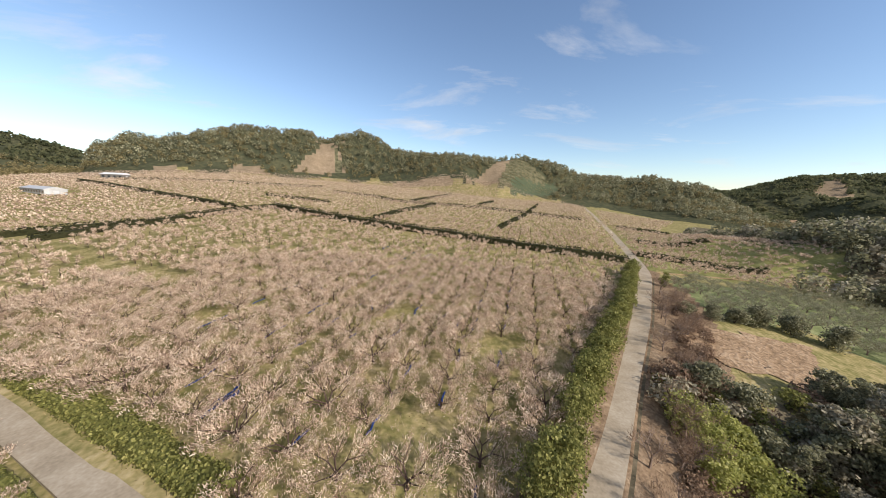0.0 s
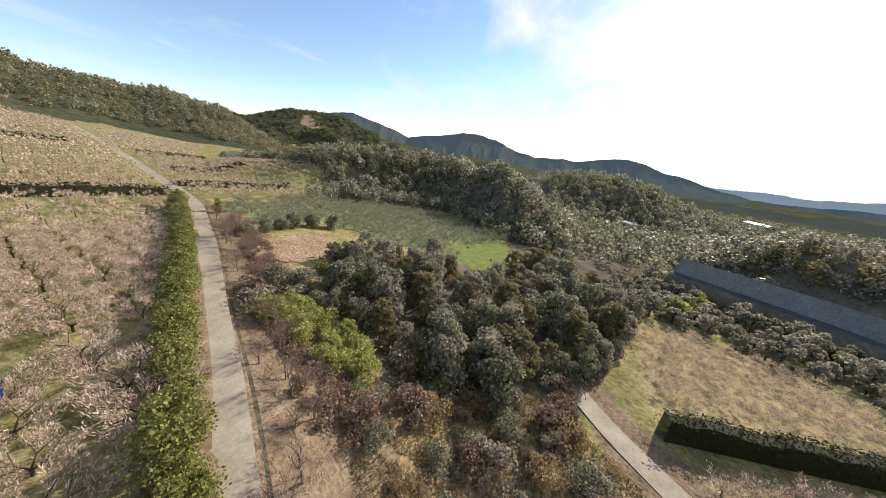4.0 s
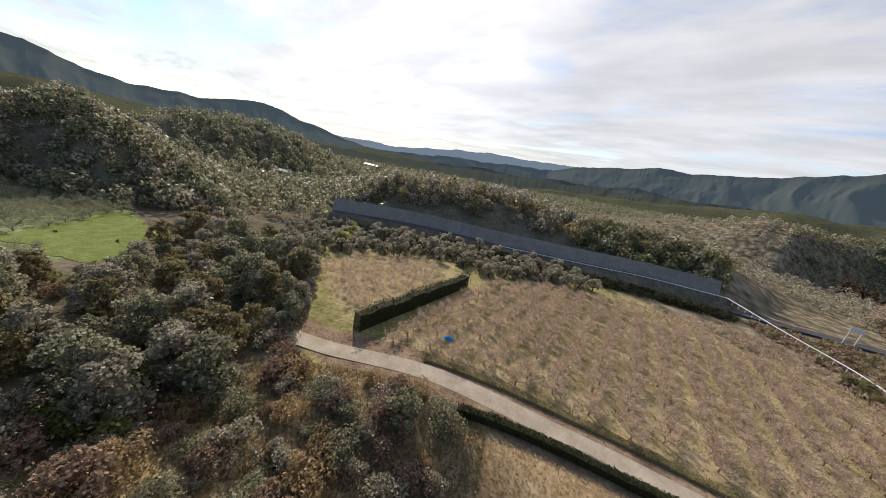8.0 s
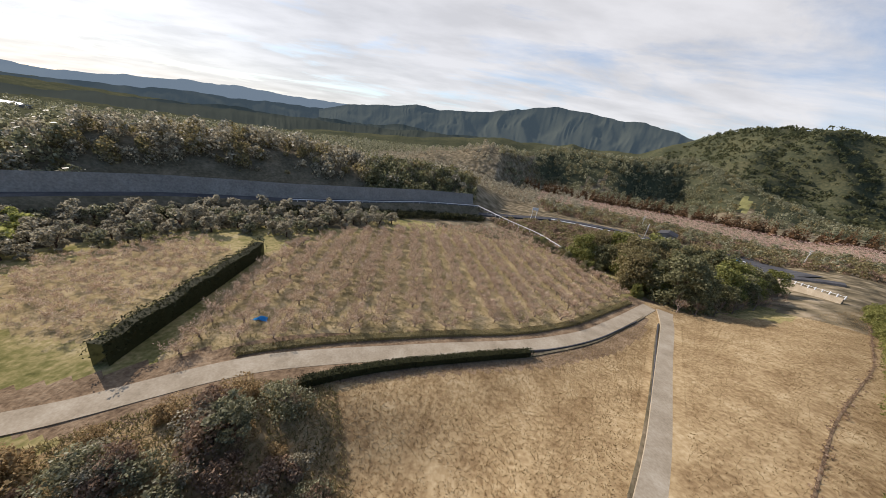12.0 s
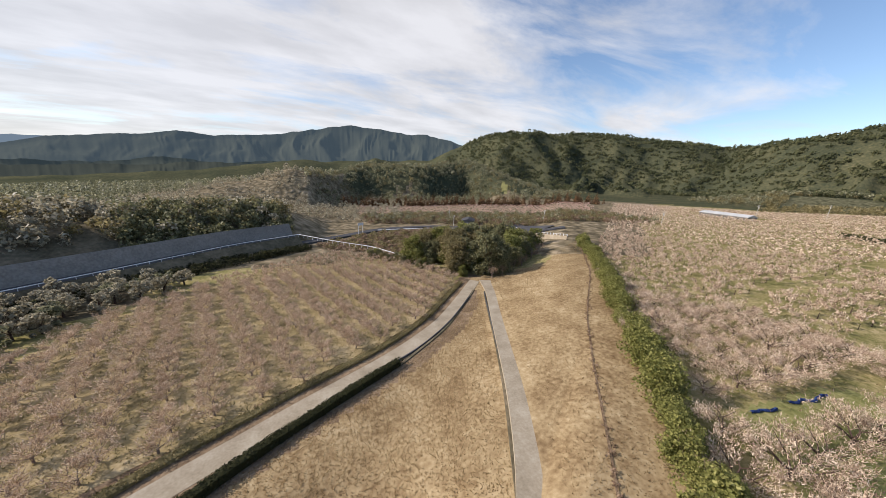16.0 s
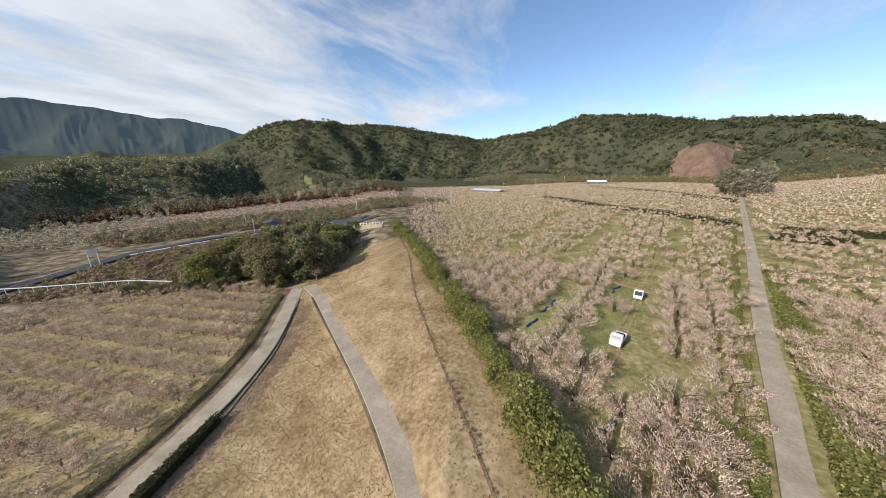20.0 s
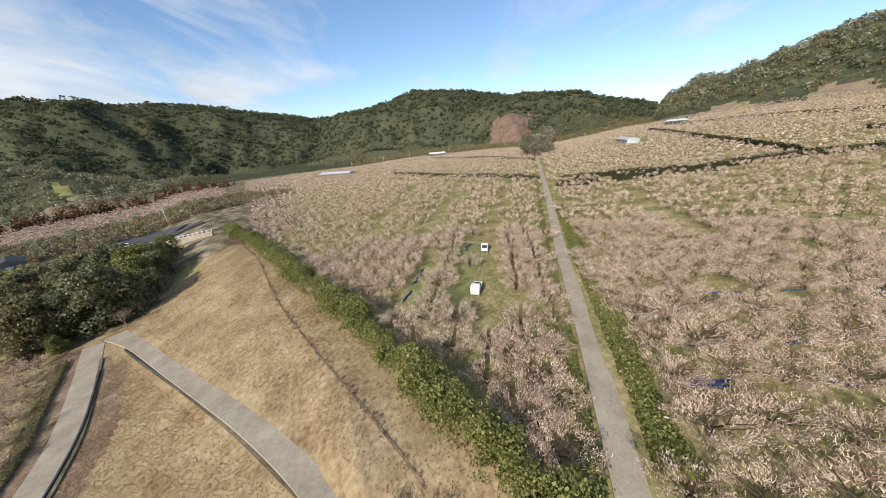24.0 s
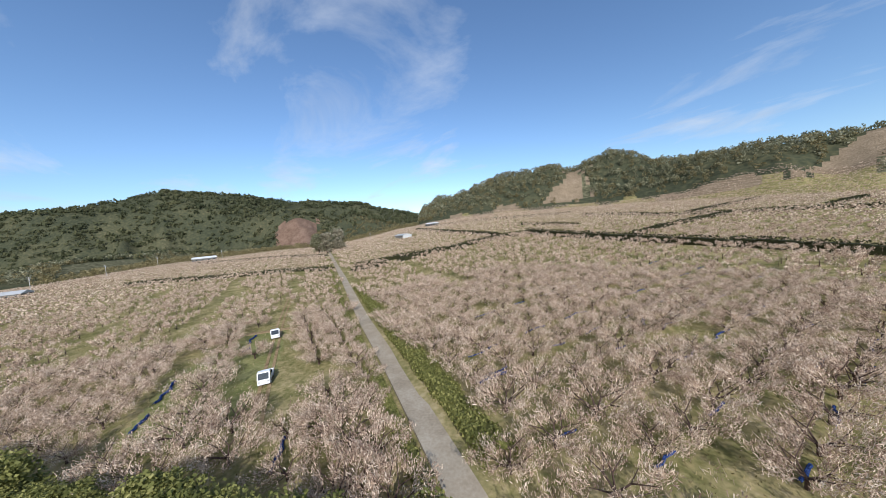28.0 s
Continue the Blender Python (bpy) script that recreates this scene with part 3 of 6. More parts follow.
def flakes(c, size, lean=None):
    """A small quad at each centre, turned at random."""
    a = unit(rng.normal(size=c.shape) + (0 if lean is None else lean))
    b = unit(np.cross(a, rng.normal(size=c.shape)))
    a2 = np.cross(a, b)
    s = np.asarray(size)[:, None] / 2
    return np.stack([c - b * s - a2 * s * .7, c + b * s - a2 * s * .5, c + b * s * .8 + a2 * s * .7, c - b * s * .9 + a2 * s * .6], 1).reshape(-1, 3)


def quads(n):
    return np.arange(n * 4).reshape(-1, 4)


def scattered(variants, x, y, z, low=.85, high=1.2, pick=None, turn=None):
    """All copies of the variants' quads at the places, in one array."""
    kind = rng.integers(0, len(variants), len(x)) if pick is None else pick
    out = []
    for k, v in enumerate(variants):
        i = np.where(kind == k)[0]
        if not len(i):
            continue
        a, s = rng.uniform(0, math.tau, len(i)), rng.uniform(low, high, len(i))
        if turn is not None:
            a = turn[i] + math.pi * (a > math.pi) + rng.normal(0, .08, len(i))
        c, t = np.cos(a)[:, None] * s[:, None], np.sin(a)[:, None] * s[:, None]
        px = v[None, :, 0] * c - v[None, :, 1] * t + x[i][:, None]
        py = v[None, :, 0] * t + v[None, :, 1] * c + y[i][:, None]
        pz = v[None, :, 2] * s[:, None] + z[i][:, None]
        out.append(np.stack([px, py, pz], -1).reshape(-1, 3))
    return np.concatenate(out)


def line_gap(x, y, line):
    """The distance of each place from a line of points."""
    best = np.full(np.shape(x), 1e9)
    for (ax, ay), (bx, by) in zip(line, line[1:]):
        dx, dy = bx - ax, by - ay
        t = np.clip(((x - ax) * dx + (y - ay) * dy) / (dx * dx + dy * dy), 0, 1)
        best = np.minimum(best, np.hypot(x - ax - t * dx, y - ay - t * dy))
    return best


def inside(x, y, shape):
    hit = np.zeros(np.shape(x), bool)
    for (ax, ay), (bx, by) in zip(shape, shape[1:] + shape[:1]):
        if ay != by:
            hit ^= ((ay > y) != (by > y)) & (x < (bx - ax) * (y - ay) / (by - ay) + ax)
    return hit


def along(line, step):
    """Places at even steps along a smooth line, with the direction there."""
    p = np.array(line, float)
    t = np.r_[0, np.cumsum(np.hypot(*np.diff(p, axis=0).T))]
    s = np.arange(0, t[-1] + step * .5, step)
    fine = np.linspace(0, t[-1], max(8, int(t[-1] / 2)))
    x, y = np.interp(fine, t, p[:, 0]), np.interp(fine, t, p[:, 1])
    for _ in range(6):
        x[1:-1], y[1:-1] = (x[:-2] + 2 * x[1:-1] + x[2:]) / 4, (y[:-2] + 2 * y[1:-1] + y[2:]) / 4
    qx, qy = np.interp(s, fine, x), np.interp(s, fine, y)
    d = unit(np.stack([np.gradient(qx), np.gradient(qy)], 1))
    return qx, qy, d


# ---- the ground, one sheet out to the horizon ----
ORCHARD_PATH = [(-6, 9.5), (-17, 14), (-34, 21), (-56, 29.5), (-120, 56), (-306, 131), (-470, 200)]
NORTH_ROAD = [(2, 3), (7, 12), (14.5, 21), (24.5, 34.5), (38.5, 52.5), (63, 87), (70, 101), (103, 178), (157, 314), (190, 400)]
UPPER_ROAD = [(2, 3), (-8, 0), (-20, -9.5), (-29, -20), (-38.5, -32.5), (-55, -54), (-60, -63)]
LOWER_ROAD = [(40, -14), (29, -19), (18, -26), (9, -29.5), (-5, -34.5), (-20, -39), (-33, -45), (-46, -55), (-57, -64)]
FOREST = [[(24, 34), (36, 30), (62, 42), (78, 12), (88, 3), (118, -6), (160, 20), (168, 40), (140, 90), (128, 112), (160, 200), (260, 300), (420, 300), (420, -200), (110, -110), (80, -40), (50, -24), (33, -15), (26, 0)]]
BANK = [(-122, -73), (-89, -45), (-59, -24), (-31, -4), (-14, 8), (-10, 4), (-22, -10), (-38, -32), (-56, -57), (-62, -66), (-84, -60), (-110, -70)]
WEDGE = [(-14, -2), (-20, -12), (-37, -35), (-52, -55), (-42, -50), (-26, -39), (-20, -37), (-3, -31), (12, -24), (4, -8)]
VALLEY_FIELD = [(36, -60), (25, -85), (1, -108), (-30, -127), (-50, -112), (-54, -84), (-52, -67), (-47, -60), (-25, -45), (-6, -40), (14, -33), (28, -25)]
SMALL_FIELD = [(66, -33), (68, -43), (56, -63), (42, -59), (39, -36), (39, -27), (47, -27)]
TRUCK_LAWN = [(-36, 2), (-44, -4), (-58, 0), (-72, 12), (-68, 18), (-58, 15), (-48, 11)]
EAST_ORCHARD = [(70, 95), (124, 87), (150, 104), (174, 190), (122, 205), (104, 172)]
SCRUB = [(14, 8), (24, 13), (29, 3), (33, -10), (28, -15), (16, -22), (8, -24), (2, -14), (5, -4)]
NORTH_VERGE = [(7, 10), (14.5, 20), (24.5, 33.5), (38.5, 51.5), (61, 84), (66, 74), (58, 58), (46, 42), (36, 28), (28, 12), (16, 4)]
GREEN_FIELD = [(68, 84), (136, 86), (150, 60), (158, 37), (124, -2), (88, 3), (76, 10), (83, 43), (80, 58), (58, 60)]


# ---- bare and cleared slopes: outlines by bearing and distance, with their cover ----
def polar(a, r):
    return (r * math.sin(radians(a)), r * math.cos(radians(a)))


CLEARED = (
    ("scar", ((-74.9, 640), (-68.6, 620), (-68.2, 900), (-74.6, 900))),  # red-brown cleared slope on the mountain
    ("clear", ((3.4, 446), (22.5, 528), (13.8, 594), (12.6, 592))),  # bare cone-shaped cleared hill
    ("terrace", ((9.6, 450), (22.0, 530), (14.0, 596), (12.9, 596))),  # terraced green slope with rows of young trees
    ("net", ((12.3, 448), (22.0, 528), (20.0, 560), (12.6, 492))),  # slope covered with green netting
    ("clear", ((-26.8, 492), (-18, 500), (-19.6, 600), (-20.8, 600))),  # pale triangular clearing on the hill
    ("terrace", ((-20, 496), (-18.2, 500), (-19.8, 584), (-20.3, 584))),  # pale green strip on the clearing
    ("clear", ((-45, 472), (-41, 472), (-41.6, 503), (-43.4, 497))),  # pale bare slope under the woods
    ("clear", ((-36, 472), (-30, 472), (-32, 500), (-34.6, 506))),  # pale bare slope under the woods
    ("clear", ((-10, 455), (2, 450), (1, 475), (-9, 480))),  # bare earth at the foot of the woods
    ("yellow", ((-136.3, 570), (-135.0, 540), (-135.1, 640), (-135.8, 655))),  # yellow-green field on the mountain side
    ("terrace", ((-99, 570), (-90, 740), (-92, 860), (-98, 800))),  # green terraced field above the farm sheds
    ("clear", ((50.5, 1150), (53.6, 1270), (53, 1350), (51.6, 1340))),  # pale clearing on the far mountain
    ("soil", ((49.6, 960), (57.5, 960), (58, 1040), (49.8, 1040))),  # red earth field beyond the orchards
)
CLEARINGS = [[polar(a, r) for a, r in rows] for _, rows in CLEARED]


def lay_ground():
    rad = np.r_[np.arange(0.0, 80, 1.25), 80 * 1.035 ** np.arange(0, 52), 80 * 1.035**51 * 1.02 ** np.arange(1, 80), 80 * 1.035**51 * 1.02**79 * 1.06 ** np.arange(1, 20)]
    rad = rad[rad < 4700]
    az = np.radians(np.arange(0, 360, .6))
    R, A = np.meshgrid(rad, az, indexing="ij")
    x, y = R * np.sin(A), R * np.cos(A)
    z = ground_z(x, y)
    n, m = R.shape
    i, j = np.meshgrid(np.arange(n - 1), np.arange(m), indexing="ij")
    f = np.stack([i * m + j, (i + 1) * m + j, (i + 1) * m + (j + 1) % m, i * m + (j + 1) % m], -1).reshape(-1, 4)
    v = np.stack([x, y, z], -1).reshape(-1, 3)
    c = v[f].mean(1)
    cx, cy = c[:, 0], c[:, 1]
    r, a = np.hypot(cx, cy), np.degrees(np.arctan2(cx, cy))
    r = r * (1 + .25 * fractal(cx / 40, cy / 40, 2))
    a = a + 8 * fractal(cx / 50, cy / 50, 9)
    slot = np.zeros(len(f), int)
    slot[(r > 560) | ((r > 470) & (a > -52) & (a < 60))] = 2
    slot[(a > 88) & (a < 165) & (r > 95) & (r < 420)] = 3
    slot[(a > 88) & (a < 165) & (r >= 420)] = 2
    slot[((a > 165) | (a < -150)) & (r > 128) & (r < 560)] = 4
    slot[inside(cx, cy, FOREST[0])] = 3
    slot[inside(cx, cy, GREEN_FIELD)] = 8
    slot[inside(cx, cy, BANK) | inside(cx, cy, WEDGE)] = 5
    slot[inside(cx, cy, VALLEY_FIELD) | inside(cx, cy, SMALL_FIELD)] = 6
    slot[(a < -112) & (r > 115) & (r < 560)] = 4
    slot[(line_gap(cx, cy, LOWER_ROAD) < 5) & (cy < -16)] = 7
    slot[(line_gap(cx, cy, UPPER_ROAD) < 4) & (cy < 0)] = 5
    slot[(line_gap(cx, cy, NORTH_ROAD) < 4.6) & (cy > 4) & (cy < 100)] = 7
    slot[inside(cx, cy, SCRUB)] = 5
    slot[inside(cx, cy, EAST_ORCHARD)] = 1
    slot[inside(cx, cy, TRUCK_LAWN)] = 1
    slot[inside(cx, cy, NORTH_VERGE)] = 7
    slot[(r > 2) & (a > 165) & (a < 185) & (r > 118) & (r < 160)] = 3
    wide = np.where(r > 600, 60, 12)
    jx, jy = cx + wide * fractal(cx / 45, cy / 45, 41, 4), cy + wide * fractal(cx / 45, cy / 45, 57, 4)
    covers = ("scar", "soil", "clear", "terrace", "net", "yellow")
    for (cover, _), shape in zip(CLEARED, CLEARINGS):
        slot[inside(jx, jy, shape)] = 9 + covers.index(cover)
    me = mesh_of("ground", v, f, [M["grass"], M["lush"], M["far_wood"], M["wood_floor"], M["brush"], M["dry"], M["field"], M["litter"], M["sage"], *(M[k] for k in covers)], slot, smooth=True)
    return tagged(new("ground", me), "rolling farmland rising to wooded hills and mountains", "ground", kind="structure")


lay_ground()


def ribbon(name, line, width, mat, label, lift=.14, thick=.4, category="road", bow=.0):
    """A paved strip with real edges that follows the ground."""
    x, y, d = along(line, 2.0)
    nrm = np.stack([-d[:, 1], d[:, 0]], 1)
    z = ground_z(x, y) + lift
    offs = np.array([-width / 2, -width / 2, 0, width / 2, width / 2])
    drop = np.array([-thick, 0, bow, 0, -thick])
    v = np.stack([x[:, None] + nrm[:, :1] * offs, y[:, None] + nrm[:, 1:] * offs, z[:, None] + drop], -1).reshape(-1, 3)
    k = len(offs)
    i, j = np.meshgrid(np.arange(len(x) - 1), np.arange(k - 1), indexing="ij")
    f = np.stack([i * k + j, (i + 1) * k + j, (i + 1) * k + j + 1, i * k + j + 1], -1).reshape(-1, 4)
    return tagged(new(name, mesh_of(name, v, f, mat)), label, category, kind="structure")


def sheet(name, corners, n, m, mat, label, lift=.12, category="field", kind="structure", ragged=0.0):
    """A four-cornered cover laid over the ground."""
    u, w = np.meshgrid(np.linspace(0, 1, n), np.linspace(0, 1, m), indexing="ij")
    a, b, c, d = (np.array(p, float) for p in corners)
    p = ((1 - u) * (1 - w))[..., None] * a + (u * (1 - w))[..., None] * b + (u * w)[..., None] * c + ((1 - u) * w)[..., None] * d
    if ragged:
        p = p + ragged * 2 * np.stack([fractal(p[..., 0] / ragged / 1.5, p[..., 1] / ragged / 1.5, 41, 3), fractal(p[..., 0] / ragged / 1.5, p[..., 1] / ragged / 1.5, 57, 3)], -1)
    z = ground_z(p[..., 0], p[..., 1]) + lift
    v = np.concatenate([p, z[..., None]], -1).reshape(-1, 3)
    i, j = np.meshgrid(np.arange(n - 1), np.arange(m - 1), indexing="ij")
    f = np.stack([i * m + j, (i + 1) * m + j, (i + 1) * m + j + 1, i * m + j + 1], -1).reshape(-1, 4)
    return tagged(new(name, mesh_of(name, v, f, mat, smooth=True)), label, category, kind=kind)


# ---- roads and paths ----
ribbon("path_orchard", ORCHARD_PATH, 2.3, M["concrete"], "pale concrete farm path through the orchards", category="path")
ribbon("road_north", NORTH_ROAD, 3.5, M["concrete"], "pale concrete farm road beside a tall hedge", lift=.16)
ribbon("road_upper", UPPER_ROAD, 3.4, M["concrete"], "pale concrete road down the grass bank", lift=.15)
ribbon("road_lower", LOWER_ROAD, 3.0, M["concrete"], "grey concrete road along the foot of the bank", lift=.13)


# ---- plants: shapes ----
def plum_twigs(n, width, reach=2.15, top=2.9, split=0.0):
    """Blossoming twigs of a pruned plum tree, in sprays with gaps between; split opens its middle along the row."""
    k = max(8, n // 42)
    a0, r0 = rng.uniform(0, math.tau, k), reach * np.sqrt(rng.uniform(.03, 1, k))
    r0 = r0 * (1 + .16 * np.sin(a0 * 5 + rng.uniform(0, 6)) + .1 * np.sin(a0 * 3 + rng.uniform(0, 6)))
    z0 = .95 + .95 * (r0 / reach) * rng.uniform(.35, 1.15, k) + rng.uniform(-.15, .4, k)
    i = rng.integers(0, k, n)
    a, rr = a0[i], r0[i]
    away = np.stack([np.cos(a) * .45, np.sin(a) * .45, np.full(n, .75)], 1)
    p = np.stack([rr * np.cos(a), rr * np.sin(a), z0[i]], 1) + rng.normal(size=(n, 3)) * (.24, .24, .14) + away * rng.uniform(-.3, .45, (n, 1))
    p[:, 0] = np.sign(p[:, 0]) * (split + np.abs(p[:, 0]) * (1 - split / reach))
    d = unit(away + rng.normal(size=(n, 3)) * .5)
    return blades(p, d, rng.uniform(.07, .27, n) * (1 + width * 3) * top / 2.9, width * rng.uniform(.6, 1.5, n), .8)


def plum_limbs(seed, thick=1.0):
    r = random.Random(seed)
    s = Shape().limb((0, 0, -.2), (0, 0, .75), .13, .11, 6)
    for k in range(5):
        a = k * math.tau / 5 + r.uniform(-.4, .4)
        mid = (math.cos(a) * .8, math.sin(a) * .8, 1.15 + r.uniform(-.1, .2))
        s.limb((0, 0, .65), mid, .075 * thick, .055 * thick)
        for w in (-.45, .35):
            b = a + w + r.uniform(-.15, .15)
            s.limb(mid, (math.cos(b) * r.uniform(1.6, 2.1), math.sin(b) * r.uniform(1.6, 2.1), r.uniform(1.6, 2.2)), .05 * thick, .018 * thick, 4)
    return s


def clump_crown(n_clumps, per, spread, height, size, leaf, base):
    """Leaf flakes on the outside of many uneven clumps round a stem."""
    out = []
    for k in range(n_clumps):
        a = rng.uniform(0, math.tau)
        h = rng.uniform(0, 1)
        rad = spread * (1 - .75 * abs(h - .35)) * math.sqrt(rng.uniform(.05, 1)) * .9
        c = np.array([math.cos(a) * rad, math.sin(a) * rad, base + h * (height - base - size * .6)])
        s = size * rng.uniform(.4, 1.3)
        d = unit(rng.normal(size=(per, 3)) + (0, 0, .4))
        p = c + d * s * rng.uniform(.7, 1.08, (per, 1)) * (1, 1, .8)
        out.append(flakes(p, leaf * rng.uniform(.5, 1.4, per), d * .85))
    return np.concatenate(out)


def broadleaf(seed, height, spread, mat, leaf=.42, clumps=24, per=62):
    """Trunk, limbs and crown meshes of one evergreen tree."""
    r = random.Random(seed)
    s = Shape().limb((0, 0, -.5), (r.uniform(-.2, .2), r.uniform(-.2, .2), height * .45), .24, .15, 7)
    for k in range(6):
        a = r.uniform(0, math.tau)
        s.limb((0, 0, height * r.uniform(.2, .42)), (math.cos(a) * spread * .55, math.sin(a) * spread * .55, height * r.uniform(.55, .85)), .1, .03, 4)
    crown = clump_crown(clumps, per, spread, height, spread * .3, leaf, height * .12)
    return s.mesh("trunk", M["bark"]), mesh_of("crown", crown, quads(len(crown) // 4), mat)


def bare_tree(seed, height):
    r = random.Random(seed)
    s = Shape()

    def grow(p, d, length, rad, depth):
        q = p + d * length
        s.limb(p, q, rad, rad * .62, 5 if depth > 2 else 3)
        if depth:
            for _ in range(3 if depth > 1 else 4):
                e = (d + Vector((r.uniform(-1, 1), r.uniform(-1, 1), r.uniform(-.3, .6))) * .95).normalized()
                grow(p + d * length * r.uniform(.55, 1), e, length * r.uniform(.55, .8), rad * .55, depth - 1)
    grow(Vector((0, 0, -.2)), Vector((0, 0, 1)), height * .3, height * .024, 4)
    return s.mesh("branch_frame", M["rust_bark"])


def twig_crown():
    v = plum_twigs(520, .026, 1.9, 3.6)
    v[:, 2] = v[:, 2] * 1.45 + .4
    return mesh_of("twig_crown", v, quads(len(v) // 4), M["rust"])


M["leaf_olive"] = material("olive_brown_leaves", ((0, (.10, .085, .04)), (.5, (.24, .20, .09)), (1, (.46, .38, .21))), 8, rough=.6, per="island", thin=.45, spec=.2)
M["rust_bark"] = material("grey_brown_bark", ((0, (.13, .09, .07)), (1, (.34, .27, .22))), .6)

# ---- hedges ----
def hedge(name, line, width, height, label, mat="leaf_dark", leaf=.3, dense=26, kind="", lift=0.0, rough=.25):
    x, y, d = along(line, 1.0)
    n = int(len(x) * dense)
    i = rng.integers(0, len(x), n)
    t = rng.uniform(-.6, .6, n)
    a = rng.uniform(-.15, math.pi + .15, n)
    bulge = 1 + rough * 2 * fractal(x[i] / 2.2, y[i] / 2.2, 3, 3) + rng.normal(0, .06, n)
    off = np.cos(a) * width / 2 * bulge
    up = np.sign(np.sin(a)) * np.abs(np.sin(a)) ** .6
    px, py = x[i] + d[i, 0] * t - d[i, 1] * off, y[i] + d[i, 1] * t + d[i, 0] * off
    pz = ground_z(px, py) + lift + .1 + up * height * bulge
    lean = np.stack([-d[i, 1] * np.cos(a), d[i, 0] * np.cos(a), np.sin(a)], 1) * 1.3
    v = flakes(np.stack([px, py, pz], 1), leaf * rng.uniform(.6, 1.4, n), lean)
    ob = thing(name, label, "hedge", "hedges")
    part("foliage", mesh_of("foliage", v, quads(n), M[mat]), ob)
    nrm = np.stack([-d[:, 1], d[:, 0]], 1)
    offs, ups = np.array([-.42, -.36, .36, .42]) * width, np.array([-.2, .78, .78, -.2]) * height
    wob = 1 + rough * 2 * fractal(x / 2.2, y / 2.2, 3, 3)
    g = ground_z(x, y)
    v = np.stack([x[:, None] + nrm[:, :1] * offs, y[:, None] + nrm[:, 1:] * offs, g[:, None] + lift + ups * wob[:, None]], -1).reshape(-1, 3)
    k, (p, q) = 4, np.meshgrid(np.arange(len(x) - 1), np.arange(3), indexing="ij")
    f = np.stack([p * k + q, (p + 1) * k + q, (p + 1) * k + q + 1, p * k + q + 1], -1).reshape(-1, 4)
    part("inner_body", mesh_of("inner_body", v, f, M[mat]), ob)
    return ob


FIELD_HEDGES = (
    [(66, 101), (43, 103), (18, 112), (-8, 120), (-46, 134), (-86, 151)],
    [(-86, 151), (-92, 128), (-100, 97), (-109, 77)], [(-113, 73), (-128, 64)],
    [(-98, 139), (-160, 170), (-286, 235)], [(-119, 201), (-74, 192)],
    [(-99, 270), (-62, 262), (-35, 239), (-5, 243), (34, 248), (73, 243), (108, 228)],
    [(-5, 241), (-26, 181), (-33, 142)], [(29, 149), (65, 230), (116, 363)], [(32, 269), (57, 335)], [(-27, 246), (11, 389)], [(-281, 259), (-175, 266), (-125, 308)],
    [(78, 116), (122, 106)], [(100, 150), (136, 146)], [(122, 204), (160, 206)],
    [(-262, -14), (-205, 24), (-172, 56), (-152, 66)], [(-139, 72), (-113, 90), (-92, 104)], [(-400, 30), (-330, 72), (-252, 106)],
)
for k, line in enumerate(FIELD_HEDGES):
    far = k > 2
    hedge("field_hedge", line, 3.0 if k in (0,) else 2.2, 2.8 if k == 0 else 2.0, "dark evergreen windbreak hedge between plum fields", leaf=.55 if far else .42, dense=12 if far else 24)
hedge("path_hedge", [(-13, 10), (-33.5, 18.2), (-60, 28), (-135, 58), (-240, 100)], 1.2, 1.1, "clipped green hedge along the farm path", "leaf_hedge", .16, 90)
hedge("lane_hedge", [(-90, 46.5), (-54.9, 32.2), (-32.9, 23.7), (-13.5, 16)], 2.4, 1.2, "rough green verge shrubs beside the farm path", "leaf_hedge", .2, 220)
hedge("bank_hedge", [(10, -24), (4, -28), (-3, -31), (-20, -37)], 1.3, 1.2, "dark clipped hedge beside the lower road", "leaf_dark", .18, 90)
hedge("field_verge", [(-52, -64.5), (-44, -58.5), (-32, -49.2), (-20, -43), (-5, -38.6), (8, -33.8), (20, -28)], 1.5, .5, "low dark olive grass bank between road and field", "leaf_olive", .16, 90)
hedge("field_end_hedge", [(33, -24), (34, -38), (36.5, -59)], 2.2, 3.8, "tall dark hedge between two valley fields", "leaf_dark", .22, 90)


# ---- plum orchards ----
E1, E2 = np.array((.27, .963)), np.array((-.963, .27))
GAPS = ((ORCHARD_PATH, 3.0), (NORTH_ROAD, 4.0), ([(-8, 118), (-22, 66), (-31, 36)], 1.6), ([(-81, -3), (-66, 20)], 1.8), ([(-83, 4), (-134, 23)], 1.2), ([(-36, 6), (-74, 19), (-132, 41)], 1.2),
        ([(-178, 31), (-88, 6)], 1.8), ([(-188, 4), (-87, -14)], 1.8), ([(-160, 53), (-93, 27), (-33, 7)], 1.7), ([(-120, 84), (-65, 57), (-46, 50)], 1.8), ([(-42, -4), (-62, 2.5)], 1.9), ([(-60, 9), (-69, 12)], 2.2), ([(-65, 14.8), (-61, 16)], 4.6), ([(-48, 8.2), (-40, 11)], 4.7), ([(-450, 30), (-450, 54)], 13), ([(-245, 177), (-205, 159)], 8), ([(-291, 261), (-279, 263)], 9), ([(-351, -98), (-339, -62)], 11), *((l, 2.4) for l in FIELD_HEDGES))


